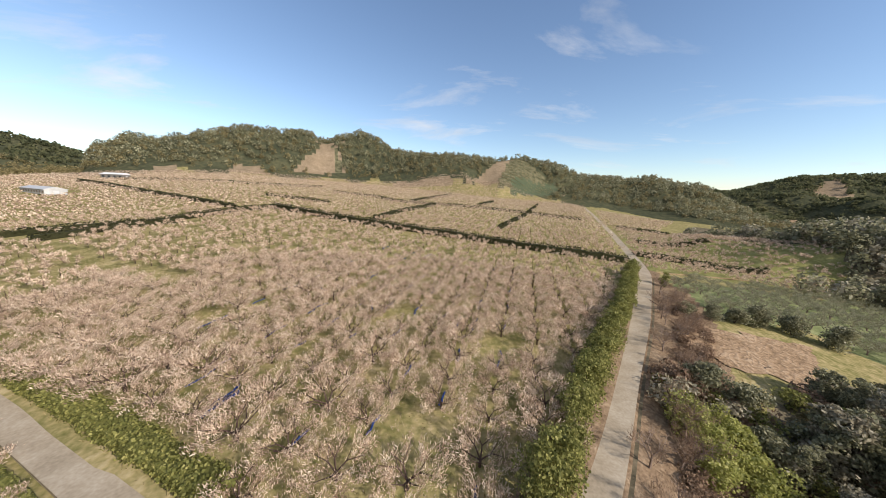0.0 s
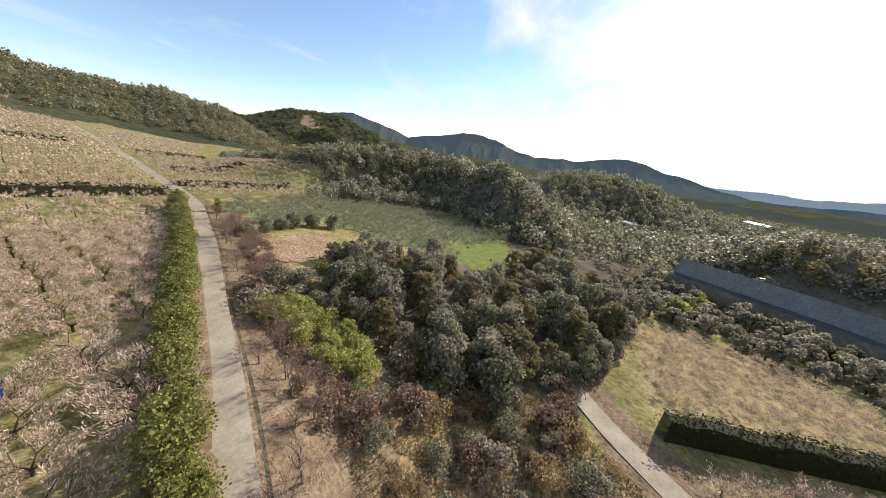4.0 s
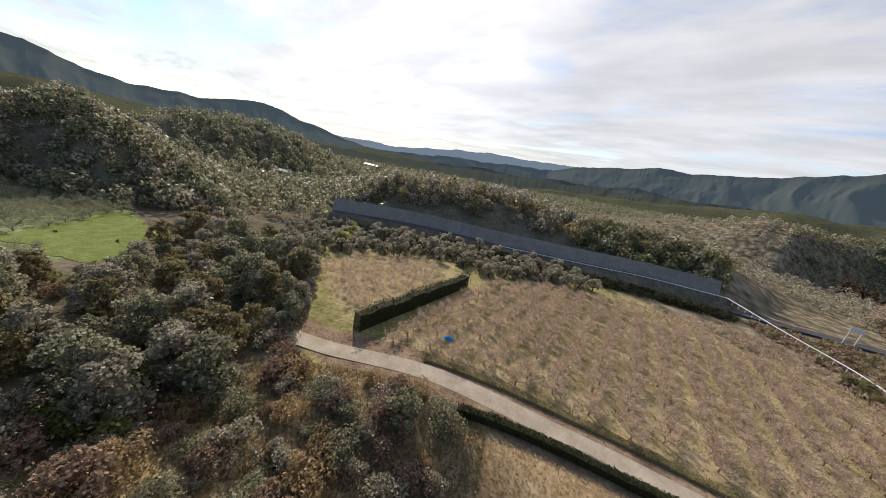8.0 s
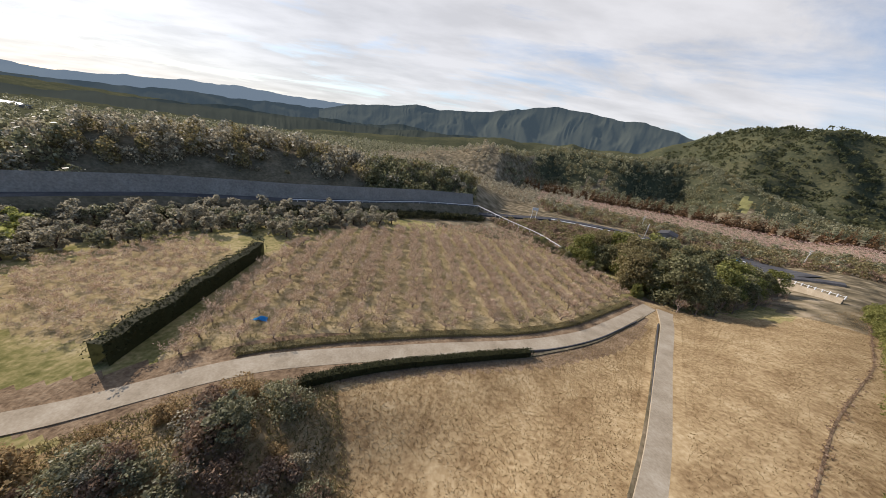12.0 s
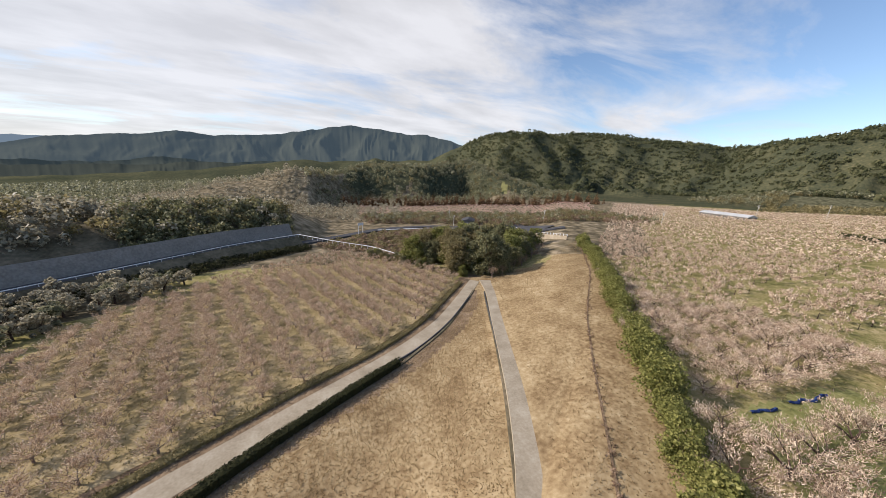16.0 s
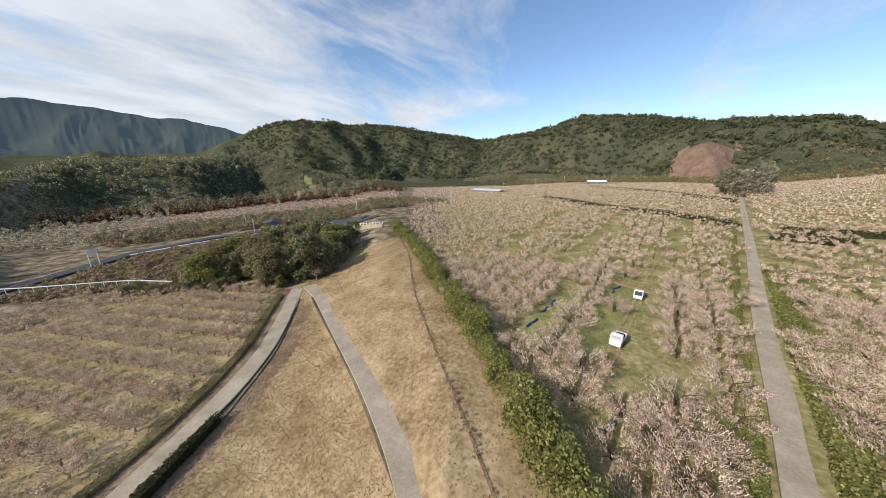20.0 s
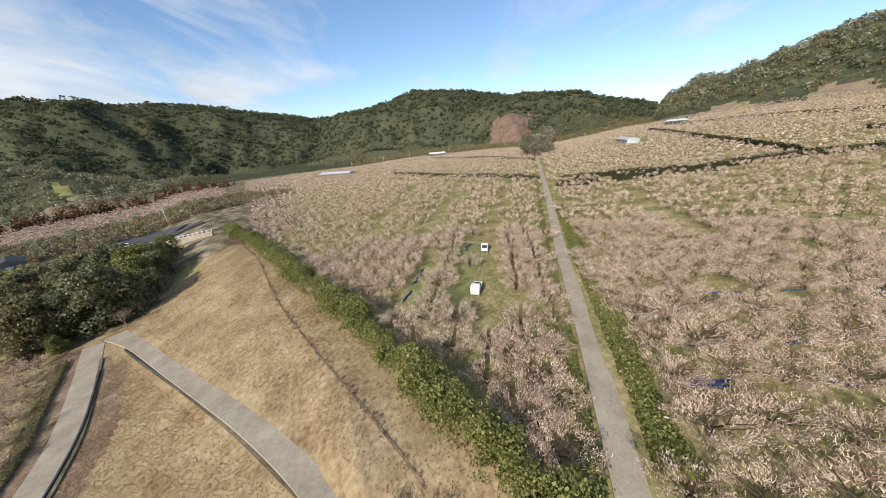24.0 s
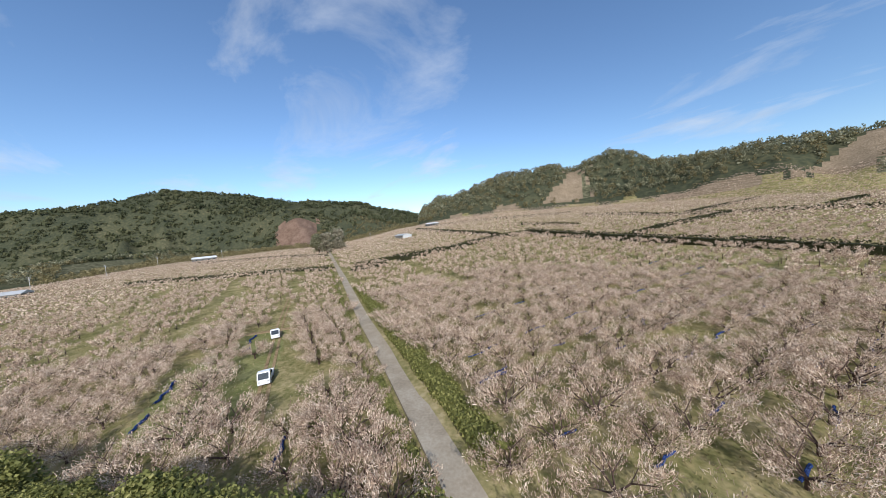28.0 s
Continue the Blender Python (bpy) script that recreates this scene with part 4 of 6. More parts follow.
def orchard_places(step_u, step_v, keep):
    u, v = np.meshgrid(np.arange(-470, 520, step_u), np.arange(-330, 520, step_v), indexing="ij")
    x = (u * E1[0] + v * E2[0]).ravel() + rng.normal(0, .25, u.size)
    y = (u * E1[1] + v * E2[1]).ravel() + rng.normal(0, .25, u.size)
    ok = keep(x, y) & (rng.uniform(0, 1, x.size) > .025)
    x, y = x[ok], y[ok]
    for line, half in GAPS:
        ok = line_gap(x, y, line) > half
        x, y = x[ok], y[ok]
    return x, y


def north_side(x, y):
    r, a = np.hypot(x, y), np.degrees(np.arctan2(x, y))
    east = line_gap(x, y, NORTH_ROAD)
    side = np.interp(y, [p[1] for p in NORTH_ROAD], [p[0] for p in NORTH_ROAD])
    bank = (x + 14) * HEDGE_DIR[1] - (y - 9) * HEDGE_DIR[0]
    return (r < 475) & (a > -117) & (a < 40) & (x < side - 4.2) & ((bank < -2.4) | (x > -14)) & (r > 12)


def stuff(name, v, mat, label, category):
    return tagged(new(name, mesh_of(name, v, quads(len(v) // 4), mat)), label, category, kind="stuff")


near_twigs = [plum_twigs(2700, .039, 2.55, split=.3) for _ in range(4)]
mid_twigs = [plum_twigs(330, .105, 2.65, split=.32) for _ in range(4)]
far_twigs = [plum_twigs(30, .42, 2.7) for _ in range(4)]
near_limbs = [plum_limbs(k).mesh("trunk", M["bark"]) for k in range(4)]
field_limbs = [plum_limbs(20 + k, .6).mesh("trunk", M["rust_bark"]) for k in range(3)]
plum_crowns = [mesh_of("crown", v, quads(len(v) // 4), M["blossom"]) for v in near_twigs]


def lay_orchard():
    x, y = orchard_places(4.3, 4.95, north_side)
    x, y = np.r_[x, -20.3, -21.8, -16.8, -28.6, -28], np.r_[y, 7.2, 11.2, 9.2, 9.6, 14.2]
    z = ground_z(x, y)
    r = np.hypot(x, y)
    # rows run north of the path one way, south of it the other
    turn = np.where((x + 6) * 121.5 + (y - 9.5) * 300 > 0, -.273, -.273 + math.pi / 2)
    order = np.argsort(r)
    near, rest = order[:290], order[290:]
    models = []
    for k in range(4):
        t = thing("plum_tree", "pruned plum tree in pale pink blossom", "tree", "plum trees of the orchard")
        part("trunk", near_limbs[k], t); part("crown", plum_crowns[k], t)
        models.append(t)
    for n, i in enumerate(near):
        k = n % 4
        m = pose(x[i], y[i], z[i], rng.uniform(-3, 3), rng.uniform(-3, 3), math.degrees(turn[i]) + 180 * (n % 2) + rng.normal(0, 6)) @ Matrix.Scale(rng.uniform(.85, 1.15), 4)
        if n < 4:
            models[k].matrix_basis = m
        else:
            copy_thing(models[k], m)
    mid, far = rest[r[rest] < 170], rest[r[rest] >= 170]
    stuff("orchard_rows", scattered(mid_twigs, x[mid], y[mid], z[mid], turn=turn[mid]), M["blossom"], "rows of plum trees in pale pink blossom", "orchard")
    stuff("distant_orchard", scattered(far_twigs, x[far], y[far], z[far]), M["blossom"], "distant rows of plum trees in blossom", "orchard")
    i = mid
    p = np.stack([x[i], y[i], z[i]], 1)
    v = np.concatenate([blades(p, np.tile((0, 0, 1.0), (len(i), 1)), np.full(len(i), 1.3), np.full(len(i), .2)) for _ in range(2)])
    stuff("orchard_trunks", v, M["bark"], "dark trunks of the plum rows", "orchard")


lay_orchard()


# ---- shrubs and trees set out one by one ----
def spread_in(shape, step, jitter=.35):
    """Uneven places inside an outline."""
    p = np.array(shape, float)
    u, v = np.meshgrid(np.arange(p[:, 0].min(), p[:, 0].max(), step), np.arange(p[:, 1].min(), p[:, 1].max(), step), indexing="ij")
    x = u.ravel() + rng.uniform(-jitter, jitter, u.size) * step
    y = v.ravel() + rng.uniform(-jitter, jitter, u.size) * step
    ok = inside(x, y, shape)
    return x[ok], y[ok]


def kinds_of(name, label, category, group, meshes):
    """Models of one kind of plant: each a list of (part, mesh)."""
    made = []
    for parts in meshes:
        t = thing(name, label, category, group)
        for n, me in parts:
            part(n, me, t)
        made.append([t, False])
    return made


def plant_out(models, x, y, low, high, sink=.05, tilt=3):
    z = ground_z(x, y)
    for i in range(len(x)):
        model = models[i % len(models)]
        m = pose(x[i], y[i], z[i] - sink, rng.uniform(-tilt, tilt), rng.uniform(-tilt, tilt), rng.uniform(0, 360))
        if not model[1]:
            model[0].matrix_basis, model[1] = m, True
        else:
            copy_thing(model[0], m @ Matrix.Scale(rng.uniform(low, high), 4))


def shrub(seed, height, spread, mat, leaf=.2, clumps=12, per=60):
    s = Shape()
    r = random.Random(seed)
    for k in range(4):
        a = r.uniform(0, math.tau)
        s.limb((0, 0, -.2), (math.cos(a) * spread * .4, math.sin(a) * spread * .4, height * .7), .05, .015, 4)
    crown = clump_crown(clumps, per, spread, height, spread * .5, leaf, height * .05)
    return [("woody_base", s.mesh("woody_base", M["bark"])), ("foliage", mesh_of("foliage", crown, quads(len(crown) // 4), mat))]


def pair(meshes):
    return [("trunk", meshes[0]), ("crown", meshes[1])]


# the bank's shrub row, and the tall row beside the north road
x, y, _ = along([(-121, -72), (-89, -45), (-59, -23.5), (-45, -13), (-32, -4.5), (-24, .5), (-13, 8)], 1.75)
row = kinds_of("hedge_shrub", "bushy yellow-green evergreen shrub in a row along the bank", "shrub", "shrub row along the bank", [shrub(k, 3.1, 1.65, M["leaf_hedge"], .16, 20, 140) for k in range(4)])
plant_out(row, x + rng.normal(0, .3, len(x)), y + rng.normal(0, .3, len(x)), .85, 1.45)
x, y, _ = along([(4, 11.2), (8.2, 16.6), (12.6, 23.6), (22.1, 36.6), (34.6, 52.6), (57.6, 85.6)], 1.9)
row = kinds_of("roadside_evergreen", "dense upright evergreen in a row beside the concrete road", "tree", "evergreen row beside the road", [shrub(10 + k, 4.4, 1.75, M["leaf_hedge"], .17, 22, 140) for k in range(4)])
plant_out(row, x + rng.normal(0, .15, len(x)), y + rng.normal(0, .15, len(x)), .8, 1.2)

# leafless young trees on the other side of that road
bare = kinds_of("bare_tree", "leafless spreading young tree beside the road", "tree", "leafless trees beside the road", [[("branch_frame", bare_tree(k, 6.0)), ("twig_crown", twig_crown())] for k in range(3)])
x, y, _ = along([(9, 7), (13, 12), (18.5, 19), (29, 33), (44, 53), (58, 72)], 2.4)
plant_out(bare, x + rng.normal(0, 1.3, len(x)) + .8, y + rng.normal(0, 1.3, len(x)) - .6, .6, 1.2)

# yellow-green thicket and small evergreens round the earth bank
thicket = kinds_of("thicket_bush", "bright yellow-green leafy bush in a thicket", "shrub", "yellow-green thicket", [shrub(20 + k, 3.4, 1.7, M["leaf_bright"], .2, 18, 130) for k in range(3)])
x, y = spread_in([(29, 31), (33, 30), (33, 20), (29, 11), (23, 14), (24, 19)], 2.3)
plant_out(thicket, x, y, .75, 1.2)
small = kinds_of("young_evergreen", "small rounded dark evergreen tree beside the earth bank", "tree", "small evergreens by the earth bank", [shrub(30 + k, 3.4, 1.7, M["leaf"], .2, 24, 130) for k in range(2)])
x = np.array([52, 57, 61.5, 66, 72, 77, 35, 38, 36.0]); y = np.array([58, 57.5, 57, 57, 55.5, 52, 35, 32, 27.0])
plant_out(small, x, y, 1.1, 1.5)
pillar = kinds_of("pillar_conifer", "slim yellow-green conifer beside the road", "tree", "", [shrub(40, 4.8, 1.1, M["leaf_hedge"], .25, 16, 70)])
plant_out(pillar, np.array([61.5]), np.array([77.0]), 1, 1)

# evergreen wood on the slope east of the road
WOOD = [(38, 27), (48, 35), (60, 37), (65, 20), (70, 2), (96, -9), (116, -15), (96, -24), (72, -34), (50, -26), (36, -13), (31, 0), (34, 12)]
wood = kinds_of("evergreen_tree", "rounded evergreen broadleaf tree on the wooded slope", "tree", "evergreen wood on the slope",
                [pair(broadleaf(50 + k, 8.2 + k * .4, 3.3, M[("leaf", "leaf_grey", "leaf_olive", "leaf_grey", "leaf")[k]], .34, 44, 80)) for k in range(5)])
x, y = spread_in(WOOD, 4.1, .49)
plant_out(wood, x, y, .36, 1.0, tilt=6)
x, y = spread_in(WOOD, 3.4, .45)
under = kinds_of("undergrowth_bush", "olive undergrowth bush at the foot of the wood", "shrub", "undergrowth of the wood", [shrub(60 + k, 2.2, 1.6, M[("leaf_grey", "leaf_hedge", "rust")[k]], .22, 12, 60) for k in range(3)])
ok = line_gap(x, y, WOOD + WOOD[:1]) < 7
plant_out(under, x[ok], y[ok], .7, 1.4)
x, y = spread_in([(25, 31), (33, 38), (40, 30), (36, 12), (33, 0), (28, 2), (30, 10), (34, 20), (34, 31)], 2.3, .45)
plant_out(under, x, y, .7, 1.6)
M["leaf_bank"] = material("sunlit_olive_leaves", ((0, (.07, .072, .035)), (.45, (.18, .175, .085)), (.8, (.31, .295, .155)), (1, (.46, .42, .25))), 8, rough=.6, per="island", thin=.4, spec=.2)
bank = kinds_of("bank_tree", "broad yellow-green evergreen tree where the two roads meet", "tree", "trees where the roads meet",
                [pair(broadleaf(150 + k, 8.6, 4.2, M[("leaf_bank", "leaf_hedge", "leaf_bank", "leaf_olive")[k]], .3, 64, 110)) for k in range(4)])
x, y = spread_in([(-50, -96), (-55, -78), (-62, -67), (-80, -66), (-113, -86), (-100, -100), (-76, -104)], 6.0, .45)
plant_out(bank, x, y, .75, 1.65, tilt=6)
x, y = spread_in([(-44, -108), (-54, -80), (-60, -70), (-57, -68), (-50, -84), (-38, -112)], 3.2, .45)
plant_out(bank, x, y, .3, .5, tilt=6)
plant_out(bare, np.array([-63, -67, -72, -78, -86, -94.0]), np.array([-63, -62.5, -63, -65, -68, -72.0]), .8, 1.3)
scrub = kinds_of("scrub_bush", "dry brown and grey-green scrub bush", "shrub", "scrub below the road", [shrub(70 + k, 1.8, 1.5, M[("rust", "leaf_grey", "leaf", "straw")[k]], .14, 14, 120) for k in range(4)])
x, y = spread_in(SCRUB, 3.0, .49)
plant_out(scrub, x, y, .5, 1.9)
x, y = spread_in([(14, 11), (20, 18), (28, 29), (40, 45), (58, 70), (60, 66), (46, 45), (32, 26), (24, 15), (17, 8)], 1.8, .45)
brush = kinds_of("dry_brush", "low reddish-brown leafless brush on the verge", "shrub", "dry brush on the verge", [shrub(80 + k, 1.2, 1.2, M["rust"], .16, 9, 60) for k in range(2)])
plant_out(brush, x, y, .6, 1.3)
grove = kinds_of("valley_tree", "grey-green bushy tree on the valley side", "tree", "bushy trees of the valley side",
                 [pair(broadleaf(90 + k, 5.2, 2.5, M["leaf_grey" if k != 1 else "leaf"], .42, 18, 55)) for k in range(4)])
x, y = spread_in([(58, -68), (36, -72), (24, -90), (10, -104), (30, -112), (60, -92), (92, -76), (118, -55), (96, -34), (74, -40)], 4.4, .42)
plant_out(grove, x, y, .6, 1.15)
glade = kinds_of("bamboo_clump", "pale yellow-green bamboo clump in the valley", "bamboo", "", [shrub(95 + k, 6.5, 2.4, M["leaf_bright"], .5, 20, 60) for k in range(1)])
plant_out(glade, np.array([80.0, 84, 88, 90, 94]), np.array([-47.0, -50, -54, -58, -60]), .7, 1)

# ---- woods further off ----
def blob(n, rad, high, size):
    d = unit(rng.normal(size=(n, 3)) + (0, 0, .45))
    p = d * (rad, rad, high * .55) * rng.uniform(.65, 1.05, (n, 1)) + (0, 0, high * .5)
    return flakes(p, size * rng.uniform(.6, 1.4, n), d * 1.3)


def cone(n, rad, high, size):
    h = rng.uniform(0, 1, n) ** 1.3
    a = rng.uniform(0, math.tau, n)
    d = np.stack([np.cos(a), np.sin(a), np.full(n, .3)], 1)
    p = np.stack([np.cos(a) * rad * (1 - h), np.sin(a) * rad * (1 - h), h * high], 1)
    return flakes(p, size * (1.2 - h) * rng.uniform(.6, 1.4, n), d)


def ring_places(n, a0, a1, r0, r1):
    a, r = np.radians(rng.uniform(a0, a1, n)), np.sqrt(rng.uniform(r0 * r0, r1 * r1, n))
    return r * np.sin(a), r * np.cos(a)


def woodland(name, places, variants, mat, label, low=.7, high=1.3, keep=None):
    x, y = places
    ok = np.ones(len(x), bool)
    for c in CLEARINGS:
        ok &= ~inside(x, y, c)
    x, y = x[ok], y[ok]
    if keep is not None:
        ok = keep(x, y)
        x, y = x[ok], y[ok]
    stuff(name, scattered(variants, x, y, ground_z(x, y) - .3, low, high), M[mat], label, "woodland")


def on_slope(limit):
    """Places where the ground has risen into a hill."""
    def test(x, y):
        return ground_z(x, y) - plain_z(x, y) > limit
    return test


mid_blobs = [blob(n, r, h, 1.1) for n, r, h in ((40, 2.0, 4.0), (52, 2.8, 6.2), (64, 3.4, 8.4), (34, 2.6, 3.4))]
hill_blobs = [blob(n, r, h, 1.5) for n, r, h in ((28, 2.8, 4.4), (36, 3.6, 6.2), (46, 4.4, 8.8), (30, 2.6, 9.0))]
not_field = lambda x, y: ~inside(x, y, GREEN_FIELD) & ~inside(x, y, WOOD)
knoll_keep = lambda x, y: not_field(x, y) & (line_gap(x, y, NORTH_ROAD) > 45) & (~inside(x, y, EAST_ORCHARD))
fine_blobs = [blob(n, r, h, .85) for n, r, h in ((70, 2.0, 3.6), (100, 2.7, 5.6), (130, 3.4, 7.8), (90, 2.3, 6.6), (60, 2.6, 3.0))]
woodland("wooded_knoll", ring_places(1500, 40, 101, 128, 265), fine_blobs, "leaf", "dark evergreen trees on the knoll", .6, 1.4, keep=knoll_keep)
woodland("wooded_knoll_grey", ring_places(1000, 40, 101, 128, 265), fine_blobs, "leaf_grey", "silvery grey-green trees on the knoll", .6, 1.3, keep=knoll_keep)
woodland("valley_woods", ring_places(1700, 96, 128, 130, 420), mid_blobs, "leaf", "grey-green trees across the valley")
woodland("roadside_hill_woods", ring_places(800, 118, 186, 158, 240), fine_blobs, "leaf_grey", "bushy trees on the hill above the valley road", .5, 1.3)
woodland("roadside_hill_olive", ring_places(500, 118, 186, 158, 240), fine_blobs, "leaf_olive", "olive-brown trees on the hill above the valley road", .5, 1.2)
woodland("roadside_hill_wood_dark", ring_places(300, 165, 186, 152, 190), fine_blobs, "leaf_bank", "dark trees above the valley road", .7, 1.2)
woodland("plateau_hill_woods", ring_places(4200, -52, 62, 500, 760), hill_blobs, "leaf", "dark evergreen woods on the hills behind the orchards", keep=on_slope(7))
woodland("plateau_hill_scrub", ring_places(2600, -52, 62, 480, 740), hill_blobs, "leaf_olive", "grey-green woods on the hills behind the orchards", .6, 1.1, keep=on_slope(5))
woodland("foothill_woods", ring_places(4200, -172, -78, 400, 900), hill_blobs, "leaf", "dark wooded foothills", keep=on_slope(3))
woodland("foothill_scrub", ring_places(2400, -172, -78, 400, 900), hill_blobs, "leaf_olive", "grey-green scrub on the foothills", .6, 1.1, keep=on_slope(3))
thin_blobs = [blob(14, 6.4, 7.5, 4.2) for _ in range(4)]
woodland("mountain_woods", ring_places(13000, -150, -50, 820, 1620), thin_blobs, "far_leaf", "dense forest on the mountain slopes", .6, 1.3, keep=on_slope(10))
woodland("eastern_mountain_woods", ring_places(3000, 40, 64, 760, 1500), thin_blobs, "far_leaf", "forest on the hills behind the green field", .6, 1.3, keep=on_slope(10))
woodland("valley_head_woods", ring_places(3000, 158, 222, 500, 900), hill_blobs, "leaf", "dark woods behind the dry hill", .6, 1.2)
woodland("plateau_edge_woods", ring_places(2600, -100, -50, 500, 840), hill_blobs, "leaf_olive", "olive woods between the orchards and the mountain", .5, 1.1)
for cover, shape in zip((c for c, _ in CLEARED), CLEARINGS):
    if cover == "terrace":
        r0, a0 = np.hypot(*shape[0]), math.degrees(math.atan2(*shape[0]))
        q, b = np.meshgrid(np.arange(r0, r0 + 160, 8.5), np.radians(np.arange(a0 - 2, a0 + 14, .3)), indexing="ij")
        x, y = (q * np.sin(b)).ravel() + rng.normal(0, .5, q.size), (q * np.cos(b)).ravel() + rng.normal(0, .5, q.size)
        ok = inside(x, y, shape)
        if ok.sum() > 40 and a0 > -30:
            stuff("terrace_saplings", scattered([blob(9, .8, 1.6, .8) for _ in range(3)], x[ok], y[ok], ground_z(x[ok], y[ok]), .6, 1.3), M["leaf_olive"], "rows of young trees planted on the terraced slope", "saplings")
cypress = [cone(90, 2.6, 14, 1.5) for _ in range(3)]
x, y, _ = along([(-100, -395), (-185, -372), (-272, -334), (-340, -275), (-400, -222)], 1.5)
woodland("cypress_row", (x + rng.normal(0, 4, len(x)), y + rng.normal(0, 4, len(x))), cypress, "rust_dark", "row of reddish-brown cypresses", .7, 1.3)

SLOPE_BRUSH = [(-22, -143), (-34, -125), (-46, -113), (-52, -102), (-76, -108), (-112, -108), (-122, -120), (-122, -142), (-100, -160), (-70, -165), (-40, -152)]
x, y = spread_in(SLOPE_BRUSH, 3.4, .48)
woodland("slope_thicket", (x, y), [blob(70, 1.6, 1.8, .5) for _ in range(3)], "rust", "low red-brown brush below the road", .5, 1.3)
x, y = spread_in(SLOPE_BRUSH, 4.4, .48)
woodland("slope_bushes", (x, y), [blob(80, 1.7, 2.2, .5) for _ in range(3)], "leaf_olive", "low olive bushes below the road", .5, 1.3)
THICKET = [(-74, -204), (-80, -252), (-127, -264), (-188, -210), (-250, -138), (-228, -82), (-170, -128), (-140, -160), (-118, -182), (-96, -196)]
x, y = spread_in(THICKET, 4.6, .48)
woodland("roadside_thicket", (x, y), [blob(80, 2.0, 3.0, .6) for _ in range(3)], "rust", "brown and olive brush along the pole line", .5, 1.3)
x, y = spread_in(THICKET, 5.2, .48)
woodland("roadside_bushes", (x, y), [blob(90, 2.2, 4.2, .6) for _ in range(3)], "leaf_olive", "dark olive bushes behind the road", .5, 1.3)
x, y = spread_in(THICKET, 7.5, .48)
woodland("roadside_evergreens", (x, y), [blob(90, 2.2, 4.6, .6) for _ in range(3)], "leaf", "dark evergreen bushes behind the road", .6, 1.3)

# ---- other fields ----
PINK_FIELD = [(-80, -258), (-115, -372), (-266, -326), (-385, -228), (-252, -140), (-190, -214), (-128, -268)]
x, y = spread_in(PINK_FIELD, 6.0, .3)
stuff("pink_orchard", scattered([plum_twigs(80, .16, 2.5) for _ in range(3)], x, y, ground_z(x, y)), M["pink"], "plum orchard in deeper pink blossom", "orchard")
x, y = spread_in(EAST_ORCHARD, 4.4, .25)
stuff("east_orchard", scattered(mid_twigs, x, y, ground_z(x, y)), M["blossom"], "plum trees on green grass beyond the road", "orchard")
x, y = spread_in([(112, 205), (150, 205), (260, 330), (180, 345)], 5.0, .25)
stuff("upper_orchard", scattered(far_twigs, x, y, ground_z(x, y)), M["blossom"], "plum orchard below the hill road", "orchard")
u, v = np.meshgrid(np.arange(-90, 190, 3.6), np.arange(-190, 60, 4.6), indexing="ij")
x, y = (u * .53 + v * .85).ravel() + rng.normal(0, .6, u.size) + 90, (u * .85 - v * .53).ravel() + rng.normal(0, .6, u.size)
ok = inside(x, y, GREEN_FIELD) & ~inside(x, y, [(74, 8), (90, 20), (124, -2), (88, 2)]) & (rng.uniform(0, 1, x.size) > .08)
sprawl = [mesh_of("crown", v, quads(len(v) // 4), M["grey_twig"]) for v in (plum_twigs(700, .07, 2.0, 2.3) for _ in range(3))]
pruned = kinds_of("pruned_plum_tree", "leafless grey pruned plum tree on green grass", "tree", "pruned plum rows on the green field", [[("trunk", field_limbs[k]), ("crown", sprawl[k])] for k in range(3)])
x, y = x[ok], y[ok]
order = np.argsort(np.hypot(x, y))
plant_out(pruned, x[order[:290]], y[order[:290]], .85, 1.3, tilt=8)
i = order[290:] if len(order) > 300 else order[:10]
stuff("pruned_rows", scattered([plum_twigs(220, .11, 2.3, 2.3) for _ in range(3)], x[i], y[i], ground_z(x[i], y[i])), M["grey_twig"], "leafless pruned plum rows on grass", "orchard")

RU, RV = np.array((.13, -.99)), np.array((.99, .13))
u, v = np.meshgrid(np.arange(18, 140, 3.1), np.arange(-80, 60, 4.9), indexing="ij")
x, y = (u * RU[0] + v * RV[0]).ravel() + rng.normal(0, .3, u.size), (u * RU[1] + v * RV[1]).ravel() + rng.normal(0, .3, u.size)
ok = inside(x, y, VALLEY_FIELD) & (line_gap(x, y, LOWER_ROAD) > 5) & (line_gap(x, y, [(33, -24), (36, -60)]) > 5)
x, y = x[ok], y[ok]
twig_meshes = [mesh_of("crown", v, quads(len(v) // 4), M["twig"]) for v in (plum_twigs(950, .055, 1.65, 2.6) for _ in range(3))]
fieldtrees = kinds_of("bare_plum_tree", "pruned plum tree with few blossoms in a straw field", "tree", "plum rows of the valley field", [[("trunk", field_limbs[k]), ("crown", twig_meshes[k])] for k in range(3)])
order = np.argsort(np.hypot(x, y))
plant_out(fieldtrees, x[order[:280]], y[order[:280]], .85, 1.15)
rest = order[280:]
stuff("valley_field_rows", scattered(mid_twigs, x[rest], y[rest], ground_z(x[rest], y[rest]), .8, 1.05), M["twig"], "far plum rows of the valley field", "orchard")
x, y = spread_in(SMALL_FIELD, 2.5, .35)
stuff("small_plum_field", scattered([plum_twigs(300, .075, 1.7, 2.6) for _ in range(3)], x, y, ground_z(x, y), .7, 1.0), M["twig"], "dense straw-coloured plum trees in a small field", "orchard")


